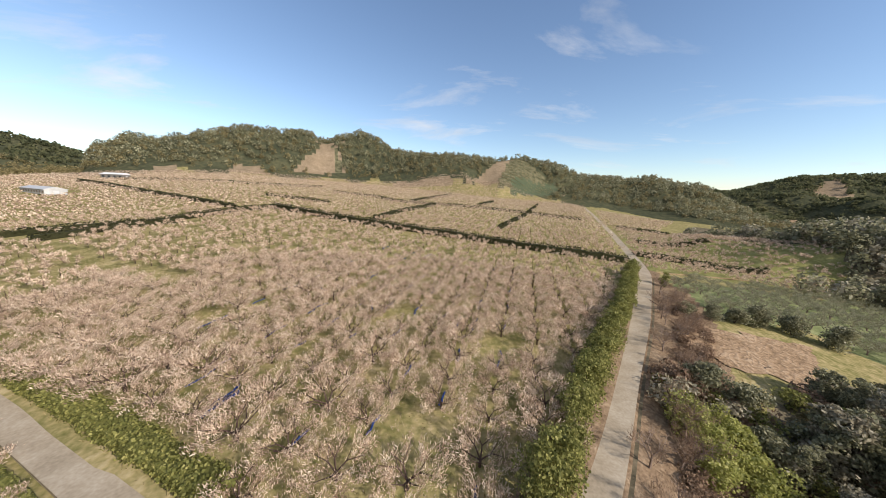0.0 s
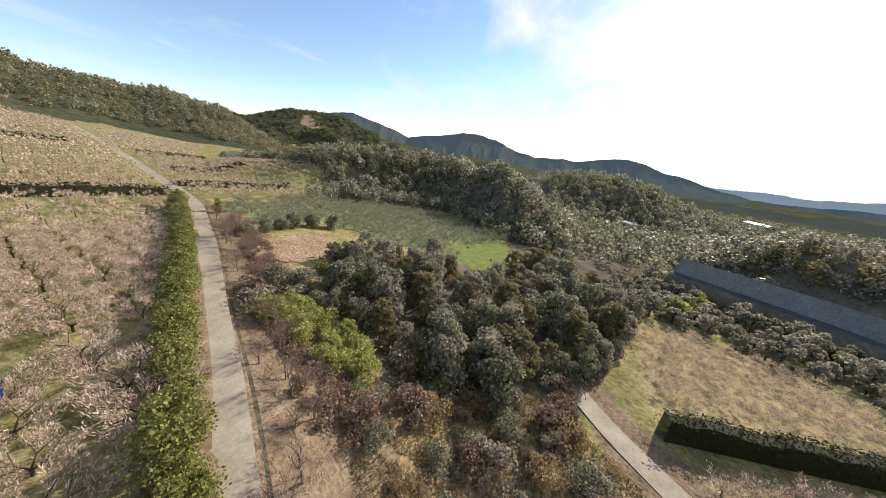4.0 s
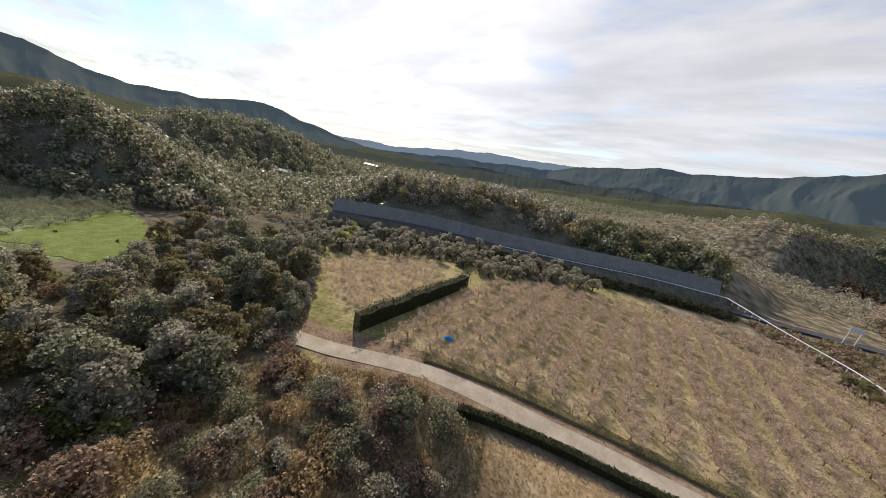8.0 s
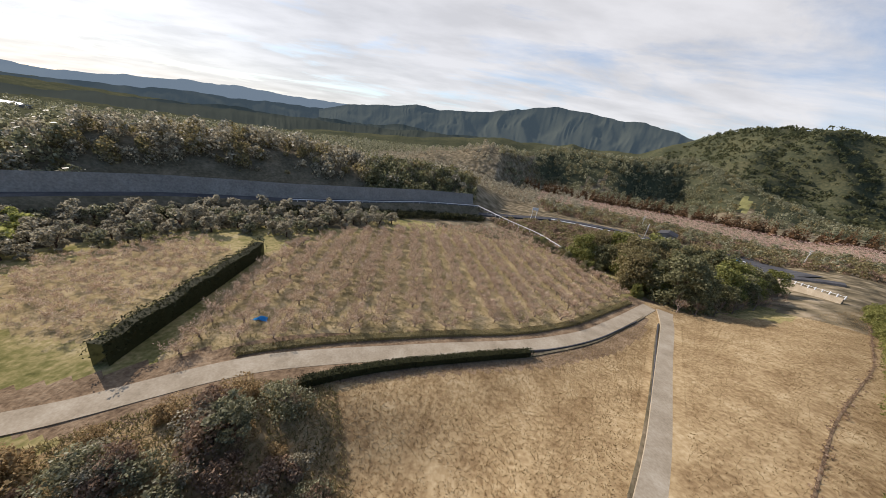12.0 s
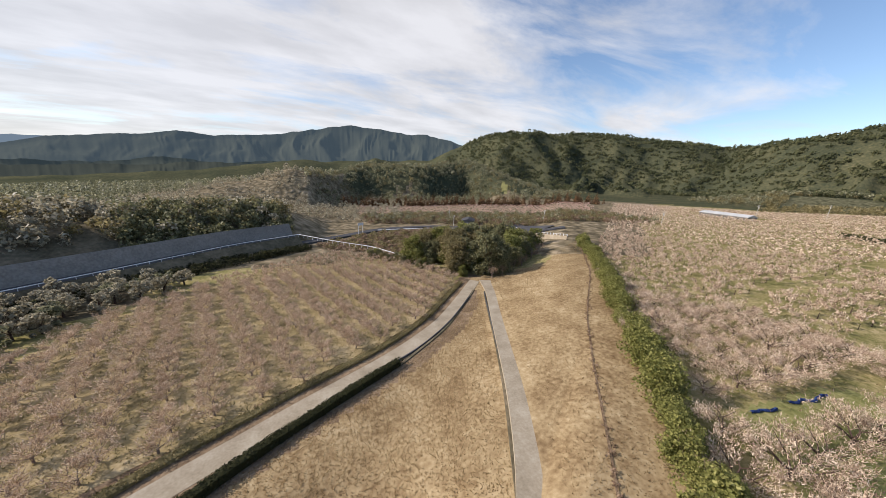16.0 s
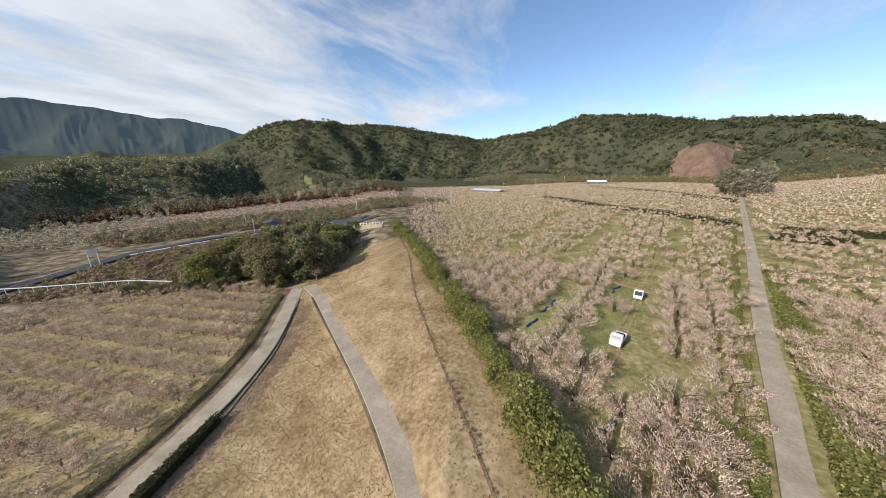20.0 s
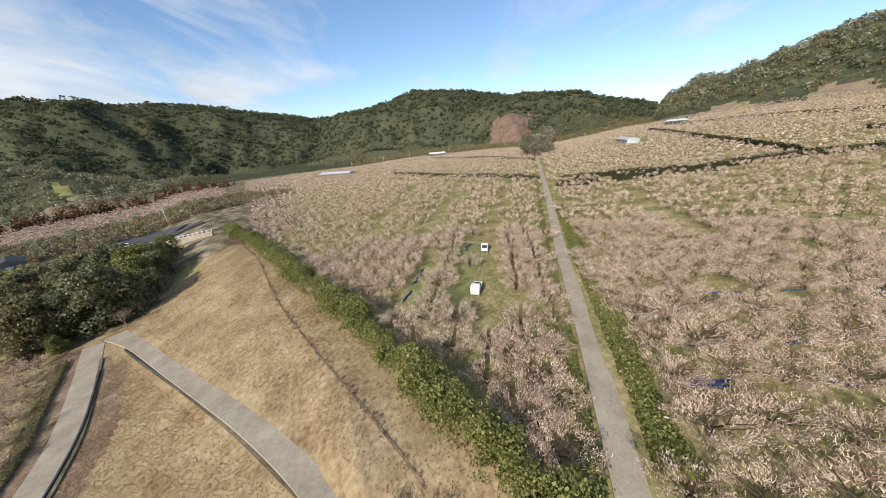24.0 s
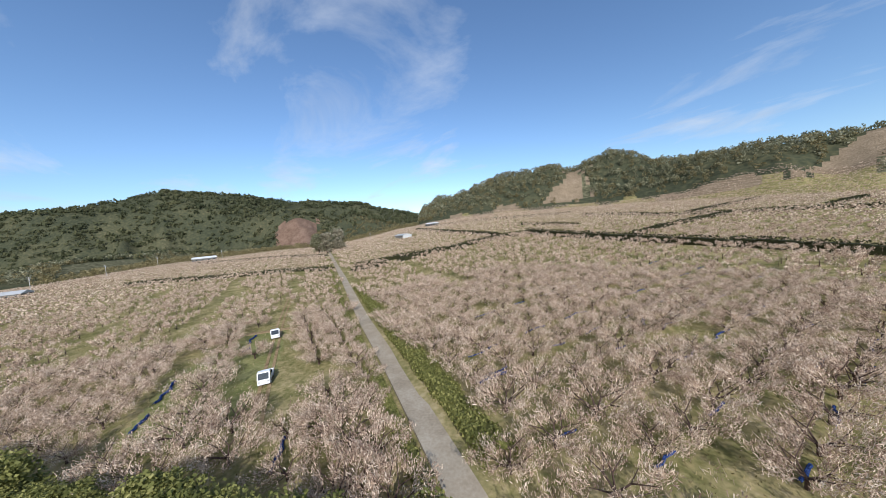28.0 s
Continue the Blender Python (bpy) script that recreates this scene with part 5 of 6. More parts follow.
x, y, d = along([(83, -81), (70, -89), (52, -99), (29, -116), (5, -135), (-19, -146.5)], .42)
inward = np.stack([d[:, 1], -d[:, 0]], 1)
inward = inward * -np.sign((inward * np.stack([x, y], 1)).sum(1))[:, None]
gap = rng.uniform(1.8, 10.5, len(x))
woodland("embankment_brush", (x + inward[:, 0] * gap, y + inward[:, 1] * gap), [blob(70, 1.5, 2.2, .45) for _ in range(3)], "leaf_dark", "dark brush on the road embankment", .6, 1.4)

# round evergreen and a leafless tree beside the lower road
plant_out(wood, np.array([13.0]), np.array([-17.5]), .62, .66)
plant_out(bare, np.array([9.5]), np.array([-21.5]), .8, .9)

# tall trees at the far end of the orchard path
plant_out(wood, np.array([-300, -294, -306, -299, -311.0]), np.array([118, 124, 121, 140, 143.0]), 2.4, 3.0)
woodland("scattered_scrub", ring_places(900, 165, 205, 240, 520), mid_blobs, "leaf_grey", "scattered bushes on the dry hill", .5, 1.0)
woodland("valley_floor_trees", ring_places(3600, 66, 166, 240, 900), hill_blobs, "leaf", "scattered woods down the valley", .6, 1.1, keep=not_field)


# ---- grass ----
def tufts(name, shape, n, length, width, mat, label, gaps=()):
    p = np.array(shape, float)
    x, y = rng.uniform(p[:, 0].min(), p[:, 0].max(), n * 2), rng.uniform(p[:, 1].min(), p[:, 1].max(), n * 2)
    ok = inside(x, y, shape) & (fractal(x / 2.5, y / 2.5, 5, 3) > -.22)
    for line, half in gaps:
        ok &= line_gap(x, y, line) > half
    x, y = x[ok], y[ok]
    d = unit(rng.normal(size=(len(x), 3)) * (.7, .7, .25) + (0, 0, .9))
    v = blades(np.stack([x, y, ground_z(x, y) - .03], 1), d, length * rng.uniform(.4, 1.3, len(x)), width * rng.uniform(.6, 1.5, len(x)), .3)
    stuff(name, v, M[mat], label, "grass")


ROADS = ((UPPER_ROAD, 1.7), (LOWER_ROAD, 1.6), (NORTH_ROAD, 1.6), (ORCHARD_PATH, 1.5))
tufts("bank_grass", BANK, 62000, .2, .09, "straw", "dry straw-coloured grass on the bank", ROADS)
tufts("wedge_grass", WEDGE, 56000, .2, .09, "straw", "dry straw-coloured grass between the roads", ROADS)
tufts("field_grass", VALLEY_FIELD, 36000, .34, .09, "turf", "dry grass of the valley field", ROADS)
tufts("orchard_grass", [(-14, 12), (-70, -20), (-110, -40), (-110, 70), (-40, 80), (20, 60), (34, 50), (6, 16)], 42000, .25, .08, "turf", "olive and straw grass under the plum trees", ROADS)
tufts("verge_grass", [(2, 2), (14, 8), (44, 46), (60, 74), (64, 74), (50, 44), (26, 10), (12, -8), (-6, -8), (-12, 4)], 16000, .3, .08, "straw", "dry verge grass beside the road", ROADS)
tufts("slope_brush", [(14, 8), (20, 16), (40, 44), (46, 44), (34, 26), (24, 12), (16, 2), (6, -4)], 15000, .55, .09, "rust", "rust-brown dry stalks on the slope", ROADS)
tufts("scrub_grass", [(14, 8), (26, 13), (32, 3), (35, -10), (28, -16), (16, -24), (6, -25), (0, -14), (4, -2)], 24000, .5, .09, "turf", "rough olive grass among the scrub", ROADS)


x, y, _ = along([(-112, -66), (-80, -42), (-54, -27), (-38, -16), (-27, -8), (-17, -1)], .4)
x, y = x + rng.normal(0, .2, len(x)), y + rng.normal(0, .2, len(x))
stuff("drain_tufts", scattered([blob(14, .22, .26, .12) for _ in range(3)], x, y, ground_z(x, y), .4, 1.5), M["rust"], "dead brown stalks along the drain of the bank", "grass")


# ---- things of the orchard ----
def kei_truck(place, load):
    t = thing("mini_truck", "small white flatbed farm truck parked between plum rows", "truck", "farm trucks", place=place)
    cab = Shape().prism([(.45, .42), (1.66, .42), (1.68, .95), (1.25, 1.74), (.5, 1.76)], -.7, .7).mesh("cab", M["white"], .05)
    part("cab", cab, t)
    part("windscreen", Shape().prism([(1.665, 1.0), (1.69, 1.0), (1.3, 1.66), (1.275, 1.66)], -.6, .6).mesh("windscreen", M["glass"]), t, "dark windscreen")
    for s in (-1, 1):
        part("side_window", Shape().prism([(.6, 1.08), (1.5, 1.08), (1.22, 1.62), (.6, 1.62)], s * .69, s * .715).mesh("side_window", M["glass"]), t, "dark side window")
        part("headlight", Shape().box(1.66, s * .5 - .1, .62, 1.71, s * .5 + .1, .78).mesh("headlight", M["steel"], .02), t, "clear headlight")
    part("bed_floor", Shape().box(-1.7, -.72, .55, .42, .72, .66).mesh("bed_floor", M["white"], .01), t)
    for s in (-1, 1):
        part("bed_side", Shape().box(-1.7, s * .7 - .02, .66, .42, s * .7 + .02, .95).mesh("bed_side", M["white"]), t)
    part("tailgate", Shape().box(-1.72, -.7, .66, -1.68, .7, .95).mesh("tailgate", M["white"]), t)
    part("bed_front", Shape().box(.38, -.68, .66, .42, .68, 1.5).mesh("bed_front", M["steel"]), t, "steel guard frame")
    if load:
        part("load", Shape().box(-1.5, -.6, .67, .1, .55, 1.05, .85).mesh("load", M["dark"], .06), t, "dark covered load")
    part("chassis", Shape().box(-1.6, -.45, .3, 1.6, .45, .5).mesh("chassis", M["dark"]), t, "dark chassis")
    part("bumper", Shape().box(1.62, -.7, .36, 1.74, .7, .56).mesh("bumper", M["white"], .03), t)
    for px in (-1.05, 1.0):
        for s in (-1, 1):
            w = part("wheel", Shape().limb((px, s * .5, .26), (px, s * .7, .26), .26, .26, 14).mesh("wheel", M["dark"]), t, "black tyre")
            part("rim", Shape().limb((px, s * .7, .26), (px, s * .715, .26), .15, .14, 10).mesh("rim", M["steel"]), w, "steel rim")
    return t


def standing(x, y, turn=0, lift=0):
    return pose(x, y, float(ground_z(x, y)) + lift, 0, 0, turn)


kei_truck(standing(-63.5, 15.2, -16), False)
kei_truck(standing(-45.2, 9.2, -22), True)


def rolled_net(line, wide, high, label):
    """A long slack roll of netting lying on the grass."""
    x, y, d = along(line, .35)
    g = ground_z(x, y)
    k = 7
    a = np.linspace(0, math.pi, k)
    wob = 1 + .7 * fractal(x * 1.3, y * 1.3, 21, 3)
    sway = 1.6 * fractal(x * .5, y * .5, 31, 3)
    off = np.cos(a)[None] * wide / 2 * wob[:, None] + sway[:, None]
    up = np.sin(a)[None] * high * wob[:, None] * (1 + .3 * rng.normal(size=(len(x), k)))
    v = np.stack([x[:, None] - d[:, 1:] * off, y[:, None] + d[:, :1] * off, g[:, None] + .1 + up], -1).reshape(-1, 3)
    p, q = np.meshgrid(np.arange(len(x) - 1), np.arange(k - 1), indexing="ij")
    f = np.stack([p * k + q, (p + 1) * k + q, (p + 1) * k + q + 1, p * k + q + 1], -1).reshape(-1, 4)
    return tagged(new("rolled_net", mesh_of("rolled_net", v, f, M["blue"])), label, "net", "blue harvest nets")


for line in ([(-45, -3), (-48.5, -2)], [(-51, -1.4), (-56.5, 1)], [(-60, 9.5), (-62, 10.4)], [(-64, 11), (-68, 13)], [(-27, 5.3), (-31, 7.2)], [(-21, 53), (-23.5, 53.6)], [(-11, 46), (-12.5, 50)], [(2.4, 41), (3.6, 46)], [(-20.5, 22.5), (-19.5, 26)]):
    rolled_net(line, .28, .2, "slack blue harvest net rolled up on the grass")


for v in (41.2, 31.3, 26.4, 21.4, 16.5, 11.5, 6.6, 1.6):
    for u0 in np.arange(17, 78, 8.6):
        if rng.uniform() < .3:
            continue
        u0 = u0 + rng.uniform(-2.5, 2.5)
        u1 = u0 + rng.uniform(1.5, 5)
        line = [tuple(u * E1 + v * E2) for u in (u0, (u0 + u1) / 2, u1)]
        if line_gap(np.array([line[0][0]]), np.array([line[0][1]]), ORCHARD_PATH)[0] > 5:
            rolled_net(line, .2, .1, "dark blue net folded along a plum row")


def heap_of_sheet(x, y, wide):
    n = 14
    u, w = np.meshgrid(np.linspace(-1, 1, n), np.linspace(-1, 1, n), indexing="ij")
    px, py = x + u * wide * (1 + .3 * w), y + w * wide * .6
    z = ground_z(px, py) + .08 + .8 * np.maximum(0, .45 - .4 * (u * u + w * w) + fractal(px * 1.8, py * 1.8, 4, 3) * .9)
    v = np.stack([px, py, z], -1).reshape(-1, 3)
    i, j = np.meshgrid(np.arange(n - 1), np.arange(n - 1), indexing="ij")
    f = np.stack([i * n + j, (i + 1) * n + j, (i + 1) * n + j + 1, i * n + j + 1], -1).reshape(-1, 4)
    return tagged(new("blue_tarpaulin", mesh_of("blue_tarpaulin", v, f, M["bright_blue"])), "crumpled bright blue tarpaulin on the grass", "tarpaulin")


heap_of_sheet(21.5, -35.5, .9)
sheet("earth_bank", [(42, 43), (45, 54), (71, 51), (53, 37)], 22, 26, M["soil"], "bare red-brown earth bank", lift=.16, category="bank", ragged=2.2)
sheet("grass_patch", [(74, 7), (92, 19), (124, 0), (94, -6)], 16, 16, M["vivid"], "bright green mown grass plot", lift=.08, category="grass", ragged=3.0)
ribbon("drain_upper", [(-112, -66), (-80, -42), (-54, -27), (-38, -16), (-27, -8), (-17, -1)], .25, M["litter"], "worn dark drain along the grass bank", lift=.06, thick=.2, category="drain")
ribbon("gutter_upper", [(-18.3, -10.3), (-27.7, -21.3), (-37.3, -33.7), (-50, -51), (-53.4, -55.2)], .42, M["wood_floor"], "dark open gutter beside the concrete road", lift=.17, thick=.3, category="drain")
ribbon("gutter_lower", [(-20, -36.6), (-33, -42.9), (-45.4, -52.6), (-52, -58)], .42, M["wood_floor"], "dark open gutter beside the concrete road", lift=.17, thick=.3, category="drain")
ribbon("track_grass", [(-83, -5), (-65, 21)], 1.6, M["dry"], "worn straw track across the orchard", lift=.06, thick=.2, category="track")
for k, off in enumerate((-.62, .62)):
    ribbon("rut_orchard_%d" % (k + 1), [(-33 - off * .32, 5 + off * .95), (-74 - off * .32, 19 + off * .95), (-100 - off * .32, 29 + off * .95)], .42, M["dry"], "worn straw wheel rut between plum rows", lift=.07, thick=.15, category="track")
ribbon("drain_north", [(7 + 1.9, 12 - 1.4), (14.5 + 1.8, 21 - 1.4), (24.5 + 1.75, 34.5 - 1.3), (38.5 + 1.75, 52.5 - 1.3), (63 + 1.75, 87 - 1.2)], .35, M["wood_floor"], "dark narrow drain along the road edge", lift=.05, thick=.2, category="drain")
ribbon("track_east", [(70, 92), (100, 96), (122, 94)], 1.6, M["dry"], "pale track at the edge of the green field", lift=.1, thick=.2, category="track")
for k, line in enumerate(([(-23, -14.5), (-40.5, -38), (-53, -55)], [(-15, -36.6), (-24, -38.7), (-35, -44.7), (-48, -54.6)])):
    x, y, d = along(line, 1.0)
    side = np.stack([-d[:, 1], d[:, 0]], 1)
    g = ground_z(x, y)
    offs, ups = np.array([-.09, -.09, .09, .09]), np.array([-.2, .3, .3, -.2])
    v = np.stack([x[:, None] + side[:, :1] * offs, y[:, None] + side[:, 1:] * offs, g[:, None] + ups], -1).reshape(-1, 3)
    p, q = np.meshgrid(np.arange(len(x) - 1), np.arange(3), indexing="ij")
    f = np.stack([p * 4 + q, (p + 1) * 4 + q, (p + 1) * 4 + q + 1, p * 4 + q + 1], -1).reshape(-1, 4)
    tagged(new("kerb_road", mesh_of("kerb_road", v, f, M["asphalt"])), "dark weathered concrete kerb beside the road", "kerb", kind="structure")

def parked_car(place, mat, label):
    t = thing("parked_car", label, "car", "", place=place)
    part("body", Shape().prism([(-2.0, .35), (2.0, .35), (2.05, .7), (1.1, .95), (-1.9, .98), (-2.05, .7)], -.8, .8).mesh("body", mat, .06), t)
    part("cabin", Shape().prism([(-1.8, .95), (1.0, .92), (.4, 1.5), (-1.5, 1.52)], -.7, .7).mesh("cabin", M["glass"], .05), t, "dark glazed cabin")
    part("roof", Shape().box(-1.5, -.68, 1.5, .4, .68, 1.57).mesh("roof", mat, .03), t)
    for px in (-1.25, 1.25):
        for s in (-1, 1):
            w = part("wheel", Shape().limb((px, s * .62, .3), (px, s * .82, .3), .3, .3, 14).mesh("wheel", M["dark"]), t, "black tyre")
            part("rim", Shape().limb((px, s * .82, .3), (px, s * .835, .3), .18, .17, 10).mesh("rim", M["steel"]), w, "steel rim")
    return t


parked_car(standing(-141, -128, 35, .6), M["white"], "white car parked on dark asphalt behind trees")
parked_car(standing(-143, -133, 35, .6), M["bright_blue"], "blue car parked on dark asphalt behind trees")

# ---- the valley road on its embankment, with a white guard rail ----
RAIL = [(107, -56), (83, -81), (70, -89), (52, -99), (29, -116), (5, -135), (-19, -146.5)]
RAIL_END = [(-19, -146.5), (-31, -127), (-42, -113), (-49, -95)]


def embankment():
    x, y, d = along(RAIL, 3.0)
    out = np.stack([-d[:, 1], d[:, 0]], 1)
    out = out * np.sign((out * np.stack([x, y], 1)).sum(1))[:, None]
    g = ground_z(x, y)
    offs, ups = np.array([-7.0, 0, .0, 4.2, 6.4]), (g - .5, np.full(len(x), -6.0), np.full(len(x), -6.0), np.full(len(x), -5.9), np.full(len(x), -1.0))
    v = np.stack([x[:, None] + out[:, :1] * offs, y[:, None] + out[:, 1:] * offs, np.stack(ups, 1)], -1).reshape(-1, 3)
    k = 5
    p, q = np.meshgrid(np.arange(len(x) - 1), np.arange(k - 1), indexing="ij")
    f = np.stack([p * k + q, (p + 1) * k + q, (p + 1) * k + q + 1, p * k + q + 1], -1).reshape(-1, 4)
    slot = np.tile([0, 1, 1, 2], len(x) - 1)
    tagged(new("embankment_road", mesh_of("embankment_road", v, f, [M["wood_floor"], M["asphalt"], M["grey_slope"]], slot, smooth=False)), "asphalt road on a dark scrubby embankment below a grey slope", "road", kind="structure")


embankment()


def guard_rail(line, z, label, post_step=3.0, start=0):
    t = thing("guard_rail", label, "guard rail", "guard rails")
    x, y, d = along(line, post_step)
    zz = np.full(len(x), z) if not callable(z) else z(x, y)
    for i in range(len(x) - 1):
        part("beam", Shape().limb((x[i], y[i], zz[i] + .72), (x[i + 1], y[i + 1], zz[i + 1] + .72), .13, .13, 6).mesh("beam", M["white"]), t, "white painted beam")
    post = Shape().limb((0, 0, -.6), (0, 0, .75), .07, .07, 6).mesh("post", M["white"])
    for i in range(len(x)):
        part("post", post, t, place=pose(x[i], y[i], zz[i]))
    return t


guard_rail(RAIL[3:], -6.0, "white steel guard rail along the embankment road")
guard_rail(RAIL_END, lambda x, y: np.interp(np.hypot(x + 19, y + 146.5), (0, 24, 42, 62), (-6.0, -6.0, -6.0, -6.4)), "white steel guard rail down the field edge")
ribbon("road_south", [(-19, -151), (-40, -160), (-70, -176), (-102, -173), (-125, -150), (-131, -120), (-150, -100)], 5.0, M["asphalt"], "grey asphalt road past the orchards", lift=.9, thick=1.5)
ribbon("verge_white", [(-66, -171), (-84, -168), (-100, -163), (-118, -148)], .9, M["white"], "white edge line strip beside the road", lift=1.0, thick=.3, category="kerb")
sheet("parking_lot", [(-134, -112), (-158, -112), (-166, -150), (-138, -150)], 10, 10, M["asphalt"], "dark asphalt parking place behind the trees", lift=.6, category="parking")


def sign_gate():
    t = thing("road_sign_frame", "white board on two steel posts beside the road", "sign", place=standing(-53, -163, 20, 2.5))
    for s in (-1.5, 1.5):
        part("post", Shape().limb((s, 0, -3), (s, 0, 4.6), .16, .14, 8).mesh("post", M["white"]), t)
    part("board", Shape().box(-1.9, -.06, 3.2, 1.9, .06, 4.7).mesh("board", M["white"], .02), t, "blank white board seen from behind")


sign_gate()


def wall_with_railing():
    line = [(-124, -113), (-122, -95), (-119.5, -77)]
    x, y, d = along(line, 2.0)
    base = ground_z(x, y)
    top = np.linspace(-4.3, .7, len(x))
    t = thing("retaining_wall", "concrete retaining wall with a white post railing", "wall")
    s = Shape()
    for i in range(len(x) - 1):
        n = len(s.v)
        o = .2
        s.v += [(x[i] + o, y[i], base[i] - 1), (x[i + 1] + o, y[i + 1], base[i + 1] - 1), (x[i + 1] + o, y[i + 1], top[i + 1]), (x[i] + o, y[i], top[i]),
                (x[i] - o, y[i], base[i] - 1), (x[i + 1] - o, y[i + 1], base[i + 1] - 1), (x[i + 1] - o, y[i + 1], top[i + 1]), (x[i] - o, y[i], top[i])]
        s.f += [(n, n + 1, n + 2, n + 3), (n + 5, n + 4, n + 7, n + 6), (n + 3, n + 2, n + 6, n + 7)]
    part("wall_body", s.mesh("wall_body", M["concrete"]), t)
    post = Shape().box(-.12, -.12, -.1, .12, .12, .95).mesh("post", M["white"], .02)
    for i in range(len(x)):
        part("post", post, t, place=pose(x[i], y[i], top[i]))
        if i:
            part("rail", Shape().limb((x[i - 1], y[i - 1], top[i - 1] + .7), (x[i], y[i], top[i] + .7), .05, .05, 5).mesh("rail", M["white"]), t)


wall_with_railing()


def utility_pole(x, y, high):
    t = thing("utility_pole", "grey concrete utility pole with crossarms", "pole", "utility poles", place=standing(x, y, rng.uniform(0, 90), -.3))
    part("shaft", Shape().limb((0, 0, 0), (0, 0, high), .2, .12, 10).mesh("shaft", M["pole"]), t)
    for k in (0, 1):
        arm = part("crossarm", Shape().box(-.9, -.06, high - .6 - k * .8, .9, .06, high - .48 - k * .8).mesh("crossarm", M["steel"]), t)
        for s in (-.8, 0, .8):
            part("insulator", Shape().limb((s, 0, high - .48 - k * .8), (s, 0, high - .26 - k * .8), .07, .05, 6).mesh("insulator", M["white"]), arm, "white porcelain insulator")
    part("transformer", Shape().limb((.32, 0, high - 2.6), (.32, 0, high - 1.7), .24, .24, 10).mesh("transformer", M["steel"]), t, "grey transformer drum")


for x, y, h in ((-135, -195, 9.5), (-178, -137, 9.5), (-223, -81, 9.5), (-343, -62, 13), (-390, -31, 13), (-440, 2, 13), (-121, -168, 8), (-455, 60, 12), (-300, 178, 11)):
    utility_pole(x, y, h)


def shed(name, label, x, y, turn, long, wide, high, roof="white", ridge=.18, openings=4, walls="plaster"):
    t = thing(name, label, "building", "farm buildings", place=standing(x, y, turn, -.3))
    part("wall_body", Shape().box(-long / 2, -wide / 2, 0, long / 2, wide / 2, high).mesh("wall_body", M[walls]), t)
    s = Shape().prism([(-wide / 2 - .4, high - .05), (wide / 2 + .4, high - .05), (wide / 2 + .4, high + .12), (0, high + wide * ridge), (-wide / 2 - .4, high + .12)], -long / 2 - .4, long / 2 + .4)
    roofmesh = s.mesh("roof", M[roof])
    part("roof", roofmesh, t, place=pose(0, 0, 0, 0, 0, 90))
    for k in range(openings):
        px = -long / 2 + long * (k + .5) / openings
        for side in (-1, 1):
            w = part("window", Shape().box(px - .8, side * wide / 2 - .06, high * .35, px + .8, side * wide / 2 + .06, high * .75).mesh("window", M["glass"]), t, "dark window opening")
            part("sill", Shape().box(px - .9, side * (wide / 2 + .05) - .08, high * .31, px + .9, side * (wide / 2 + .05) + .08, high * .35).mesh("sill", M["concrete"]), w)
    part("door", Shape().box(long / 2 - .05, -1, 0.2, long / 2 + .06, 1, high * .8).mesh("door", M["steel"]), t, "grey steel door")
    return t


shed("packing_shed", "long low farm shed with a white roof", -345, -80, 72, 36, 11, 3.2, roof="roof", openings=8)
shed("white_barn", "white-roofed barn at the orchard edge", -450, 42, 95, 22, 11, 4.5)
shed("long_greenhouse", "long pale greenhouse row in the orchard", -225, 168, -25, 40, 8, 2.6, roof="roof", openings=9, walls="roof")
shed("hill_house", "small pale farmhouse below the hill", -285, 262, 10, 16, 8, 4.2)
shed("valley_house", "grey-roofed house across the valley", 300, -108, 30, 16, 8, 4.5, roof="roof")
shed("valley_barn", "low pale barn across the valley", 560, -380, 10, 40, 14, 5, roof="roof")
shed("roadside_house", "grey-roofed farmhouse among the roadside bushes", -126, -158, 50, 12, 8, 5.2, roof="asphalt")



# ---- ridges at the edge of sight, blue from the haze in their emission ----
def distant_ridge(name, rows, reach, foot, mat, label, seed):
    az = np.arange(rows[0][0], rows[-1][0] + .05, .1)
    b, e = np.array(rows, float).T
    crest = np.interp(az, b, e) + .75 * fractal(az * .33, az * 0 + seed, seed, 5)
    lo = 24 + reach * math.tan(radians(foot))
    hi = np.maximum(24 + (reach + 600) * np.tan(np.radians(crest)), lo + 1)
    t = np.linspace(0, 1, 22)[:, None]
    q = reach + 600 * t
    lean = az[None] / 5 + 1.2 * fractal(az[None] / 7 + 0 * t, t * 1.5, seed, 3)
    spur = np.abs(2 * value_noise(lean, t * 1.6 + seed, 5) - 1) + .4 * np.abs(2 * value_noise(lean * 2.7, t * 3, 6) - 1) + .2 * np.abs(2 * value_noise(lean * 7.3, t * 6, 8) - 1)
    h = lo + (hi - lo)[None] * t ** .7 * (1 - .32 * spur * np.sqrt(1 - t))
    rad = np.radians(az)[None]
    v = np.stack([q * np.sin(rad), q * np.cos(rad), h], -1).reshape(-1, 3)
    n = len(az)
    i, j = np.meshgrid(np.arange(21), np.arange(n - 1), indexing="ij")
    f = np.stack([i * n + j, i * n + j + 1, (i + 1) * n + j + 1, (i + 1) * n + j], -1).reshape(-1, 4)
    tagged(new(name, mesh_of(name, v, f, M[mat], smooth=True)), label, "backdrop", kind="structure")


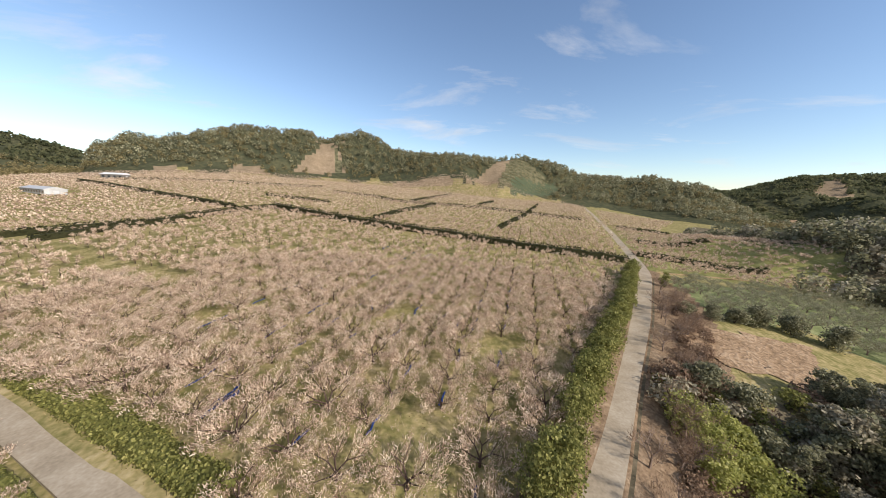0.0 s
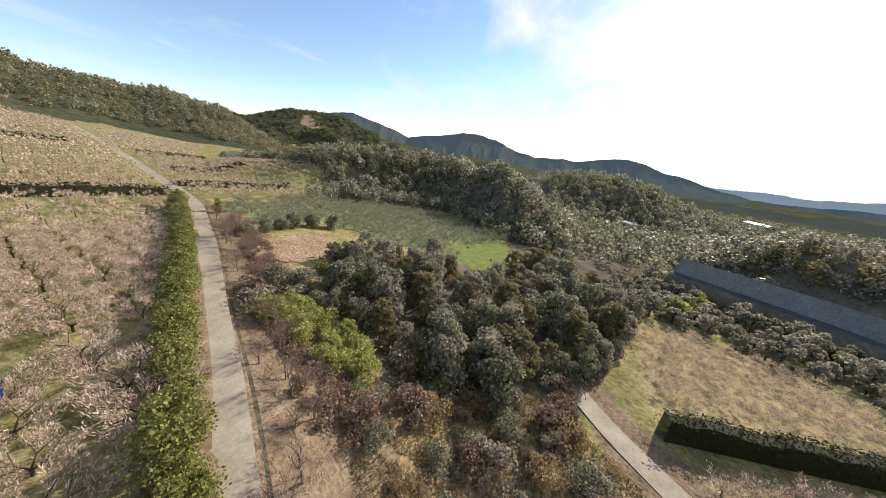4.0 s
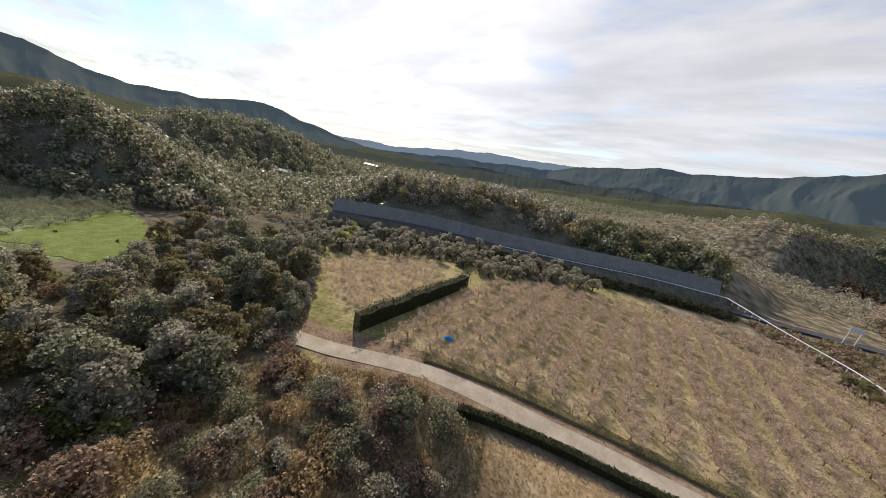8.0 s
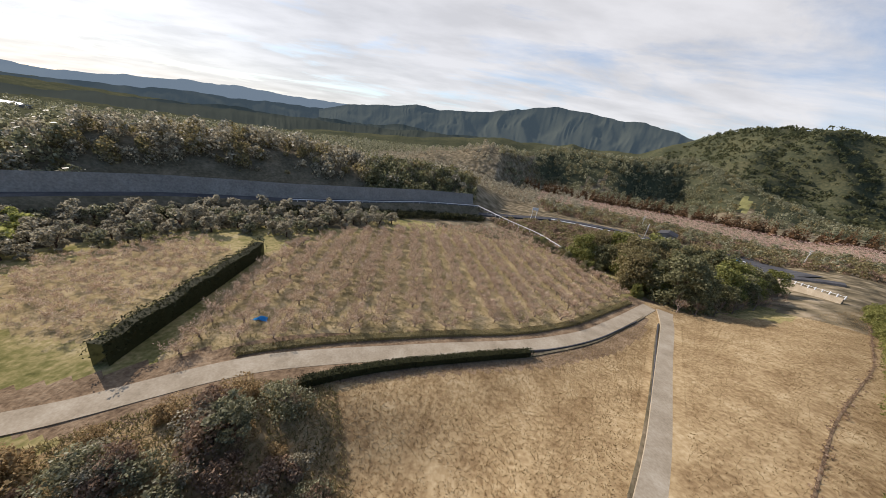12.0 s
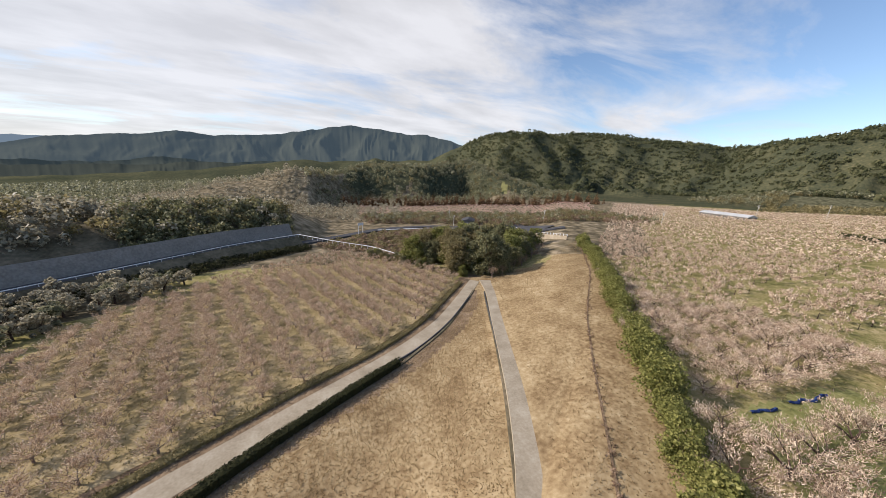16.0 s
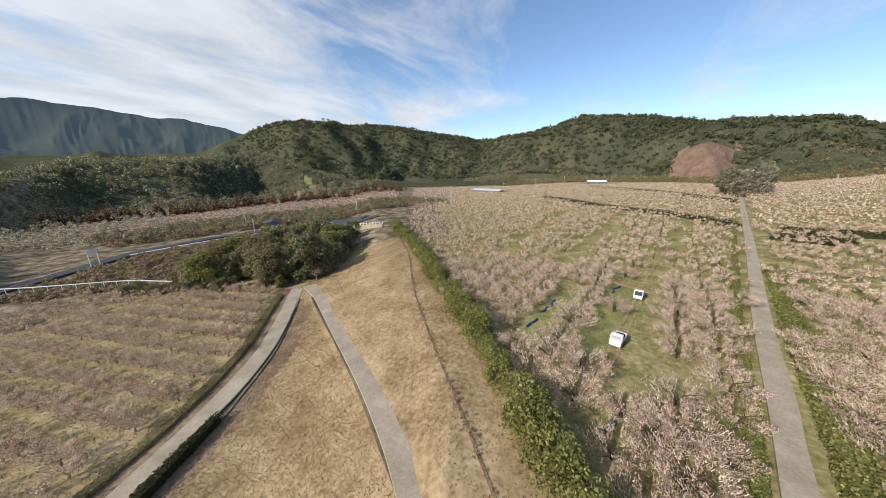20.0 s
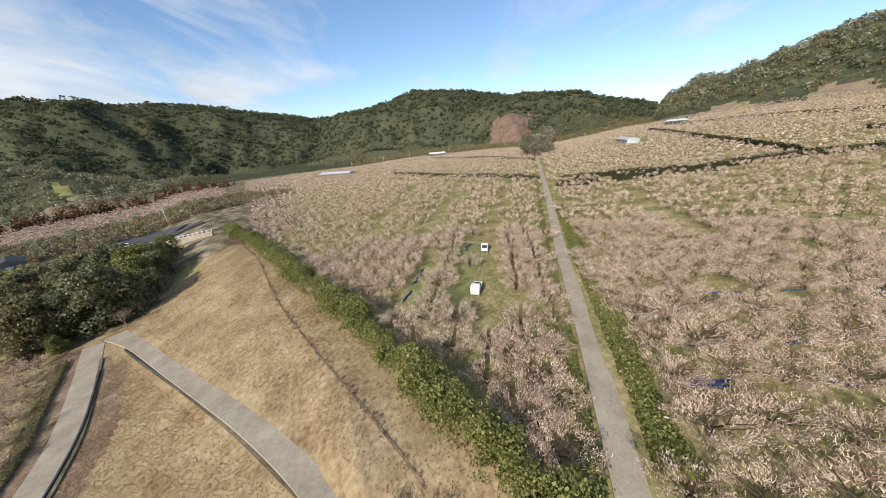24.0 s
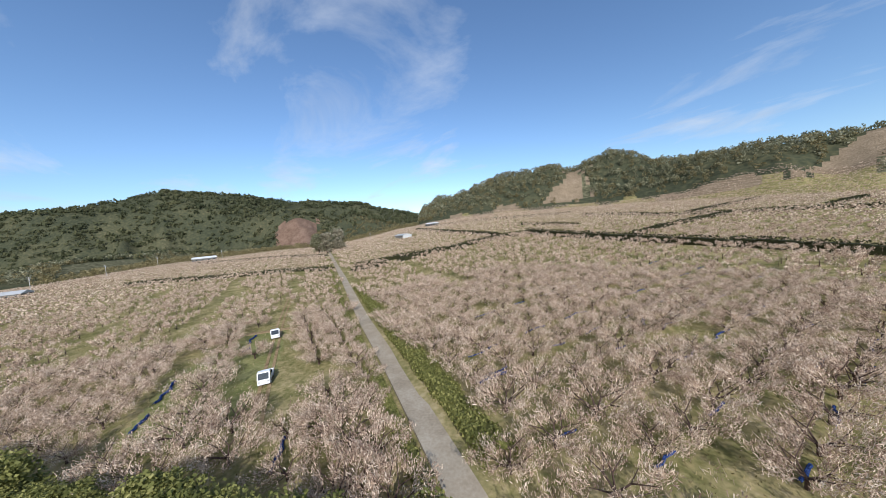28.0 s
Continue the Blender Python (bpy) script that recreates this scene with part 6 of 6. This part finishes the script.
distant_ridge("backdrop_east", ((50, 1), (54, 3.6), (57, 4), (59.5, 4.4), (62, 3.8), (65, 2.9), (69, 1.6), (72, 2.2), (75, 2.8), (79, 3.6), (82, 3.4), (85, 3.1), (87, 2), (89, 1.4), (92, 0.9), (96, 0.9), (99, 0.9), (102, 1.5), (105, 2.1), (107, 2.1), (109, 1.6), (112, 0.7), (115, -0), (118, -0.6), (122, -1.5)), 2300, -5, "distant_b", "dark blue-green mountain ridge beyond the valley", 21)
distant_ridge("backdrop_foothills", ((104, -4.5), (110, -3), (116, -2.5), (124, -2.7), (132, -2.1), (140, -1.9), (148, -1.5), (156, -1.1), (164, -.8), (172, -.2), (180, .3), (188, .5), (196, -.1), (206, -.6), (214, -2)), 900, -9, "distant_d", "dark wooded hills behind the valley road", 33)
distant_ridge("backdrop_far", ((98, 0.4), (104, 0.8), (110, 0.7), (116, -0.4), (120, -0.6), (128, -0.4), (132, 0.1), (136, 0.7), (140, 1.3), (148, 1.5), (156, 1.8), (163, 2.4), (171, 2.7), (180, 2.6), (188, 2.4)), 3900, -5, "distant_a", "pale blue mountain ridge at the horizon", 3)
distant_ridge("backdrop_range", ((156, 0.6), (160, 1.9), (164, 2.6), (168, 3.3), (172, 4.2), (176, 4.2), (180, 4.5), (184, 5.1), (188, 5.8), (192, 6.7), (196, 7.3), (200, 7.2), (204, 7), (208, 6.7), (213, 6.1), (217, 5.2), (221, 2.2)), 2500, -3, "distant_b", "blue-grey forested mountain range", 15)
distant_ridge("backdrop_near", ((104, -1.8), (112, -1.4), (117, -1.8), (124, -1.6), (133, -1), (141, -0.1), (148, 0.2), (156, 0.6), (164, 1.4), (172, 2.3), (182, 2.2), (190, 3), (198, 3.6), (206, 2.3)), 2900, -6, "distant_b", "blue wooded ridge down the valley", 8)
distant_ridge("backdrop_wooded", ((96, -5.2), (108, -3.1), (113, -2.1), (118, -3.2), (124, -2.8), (130, -2.3), (137, -1.9), (144, -1.3), (150, -1.5), (157, -0.6), (163, -0.6), (170, 0.5), (178, 0.2), (186, 1), (194, 0.4)), 1900, -8, "distant_c", "dark blue-green wooded ridge across the valley", 12)
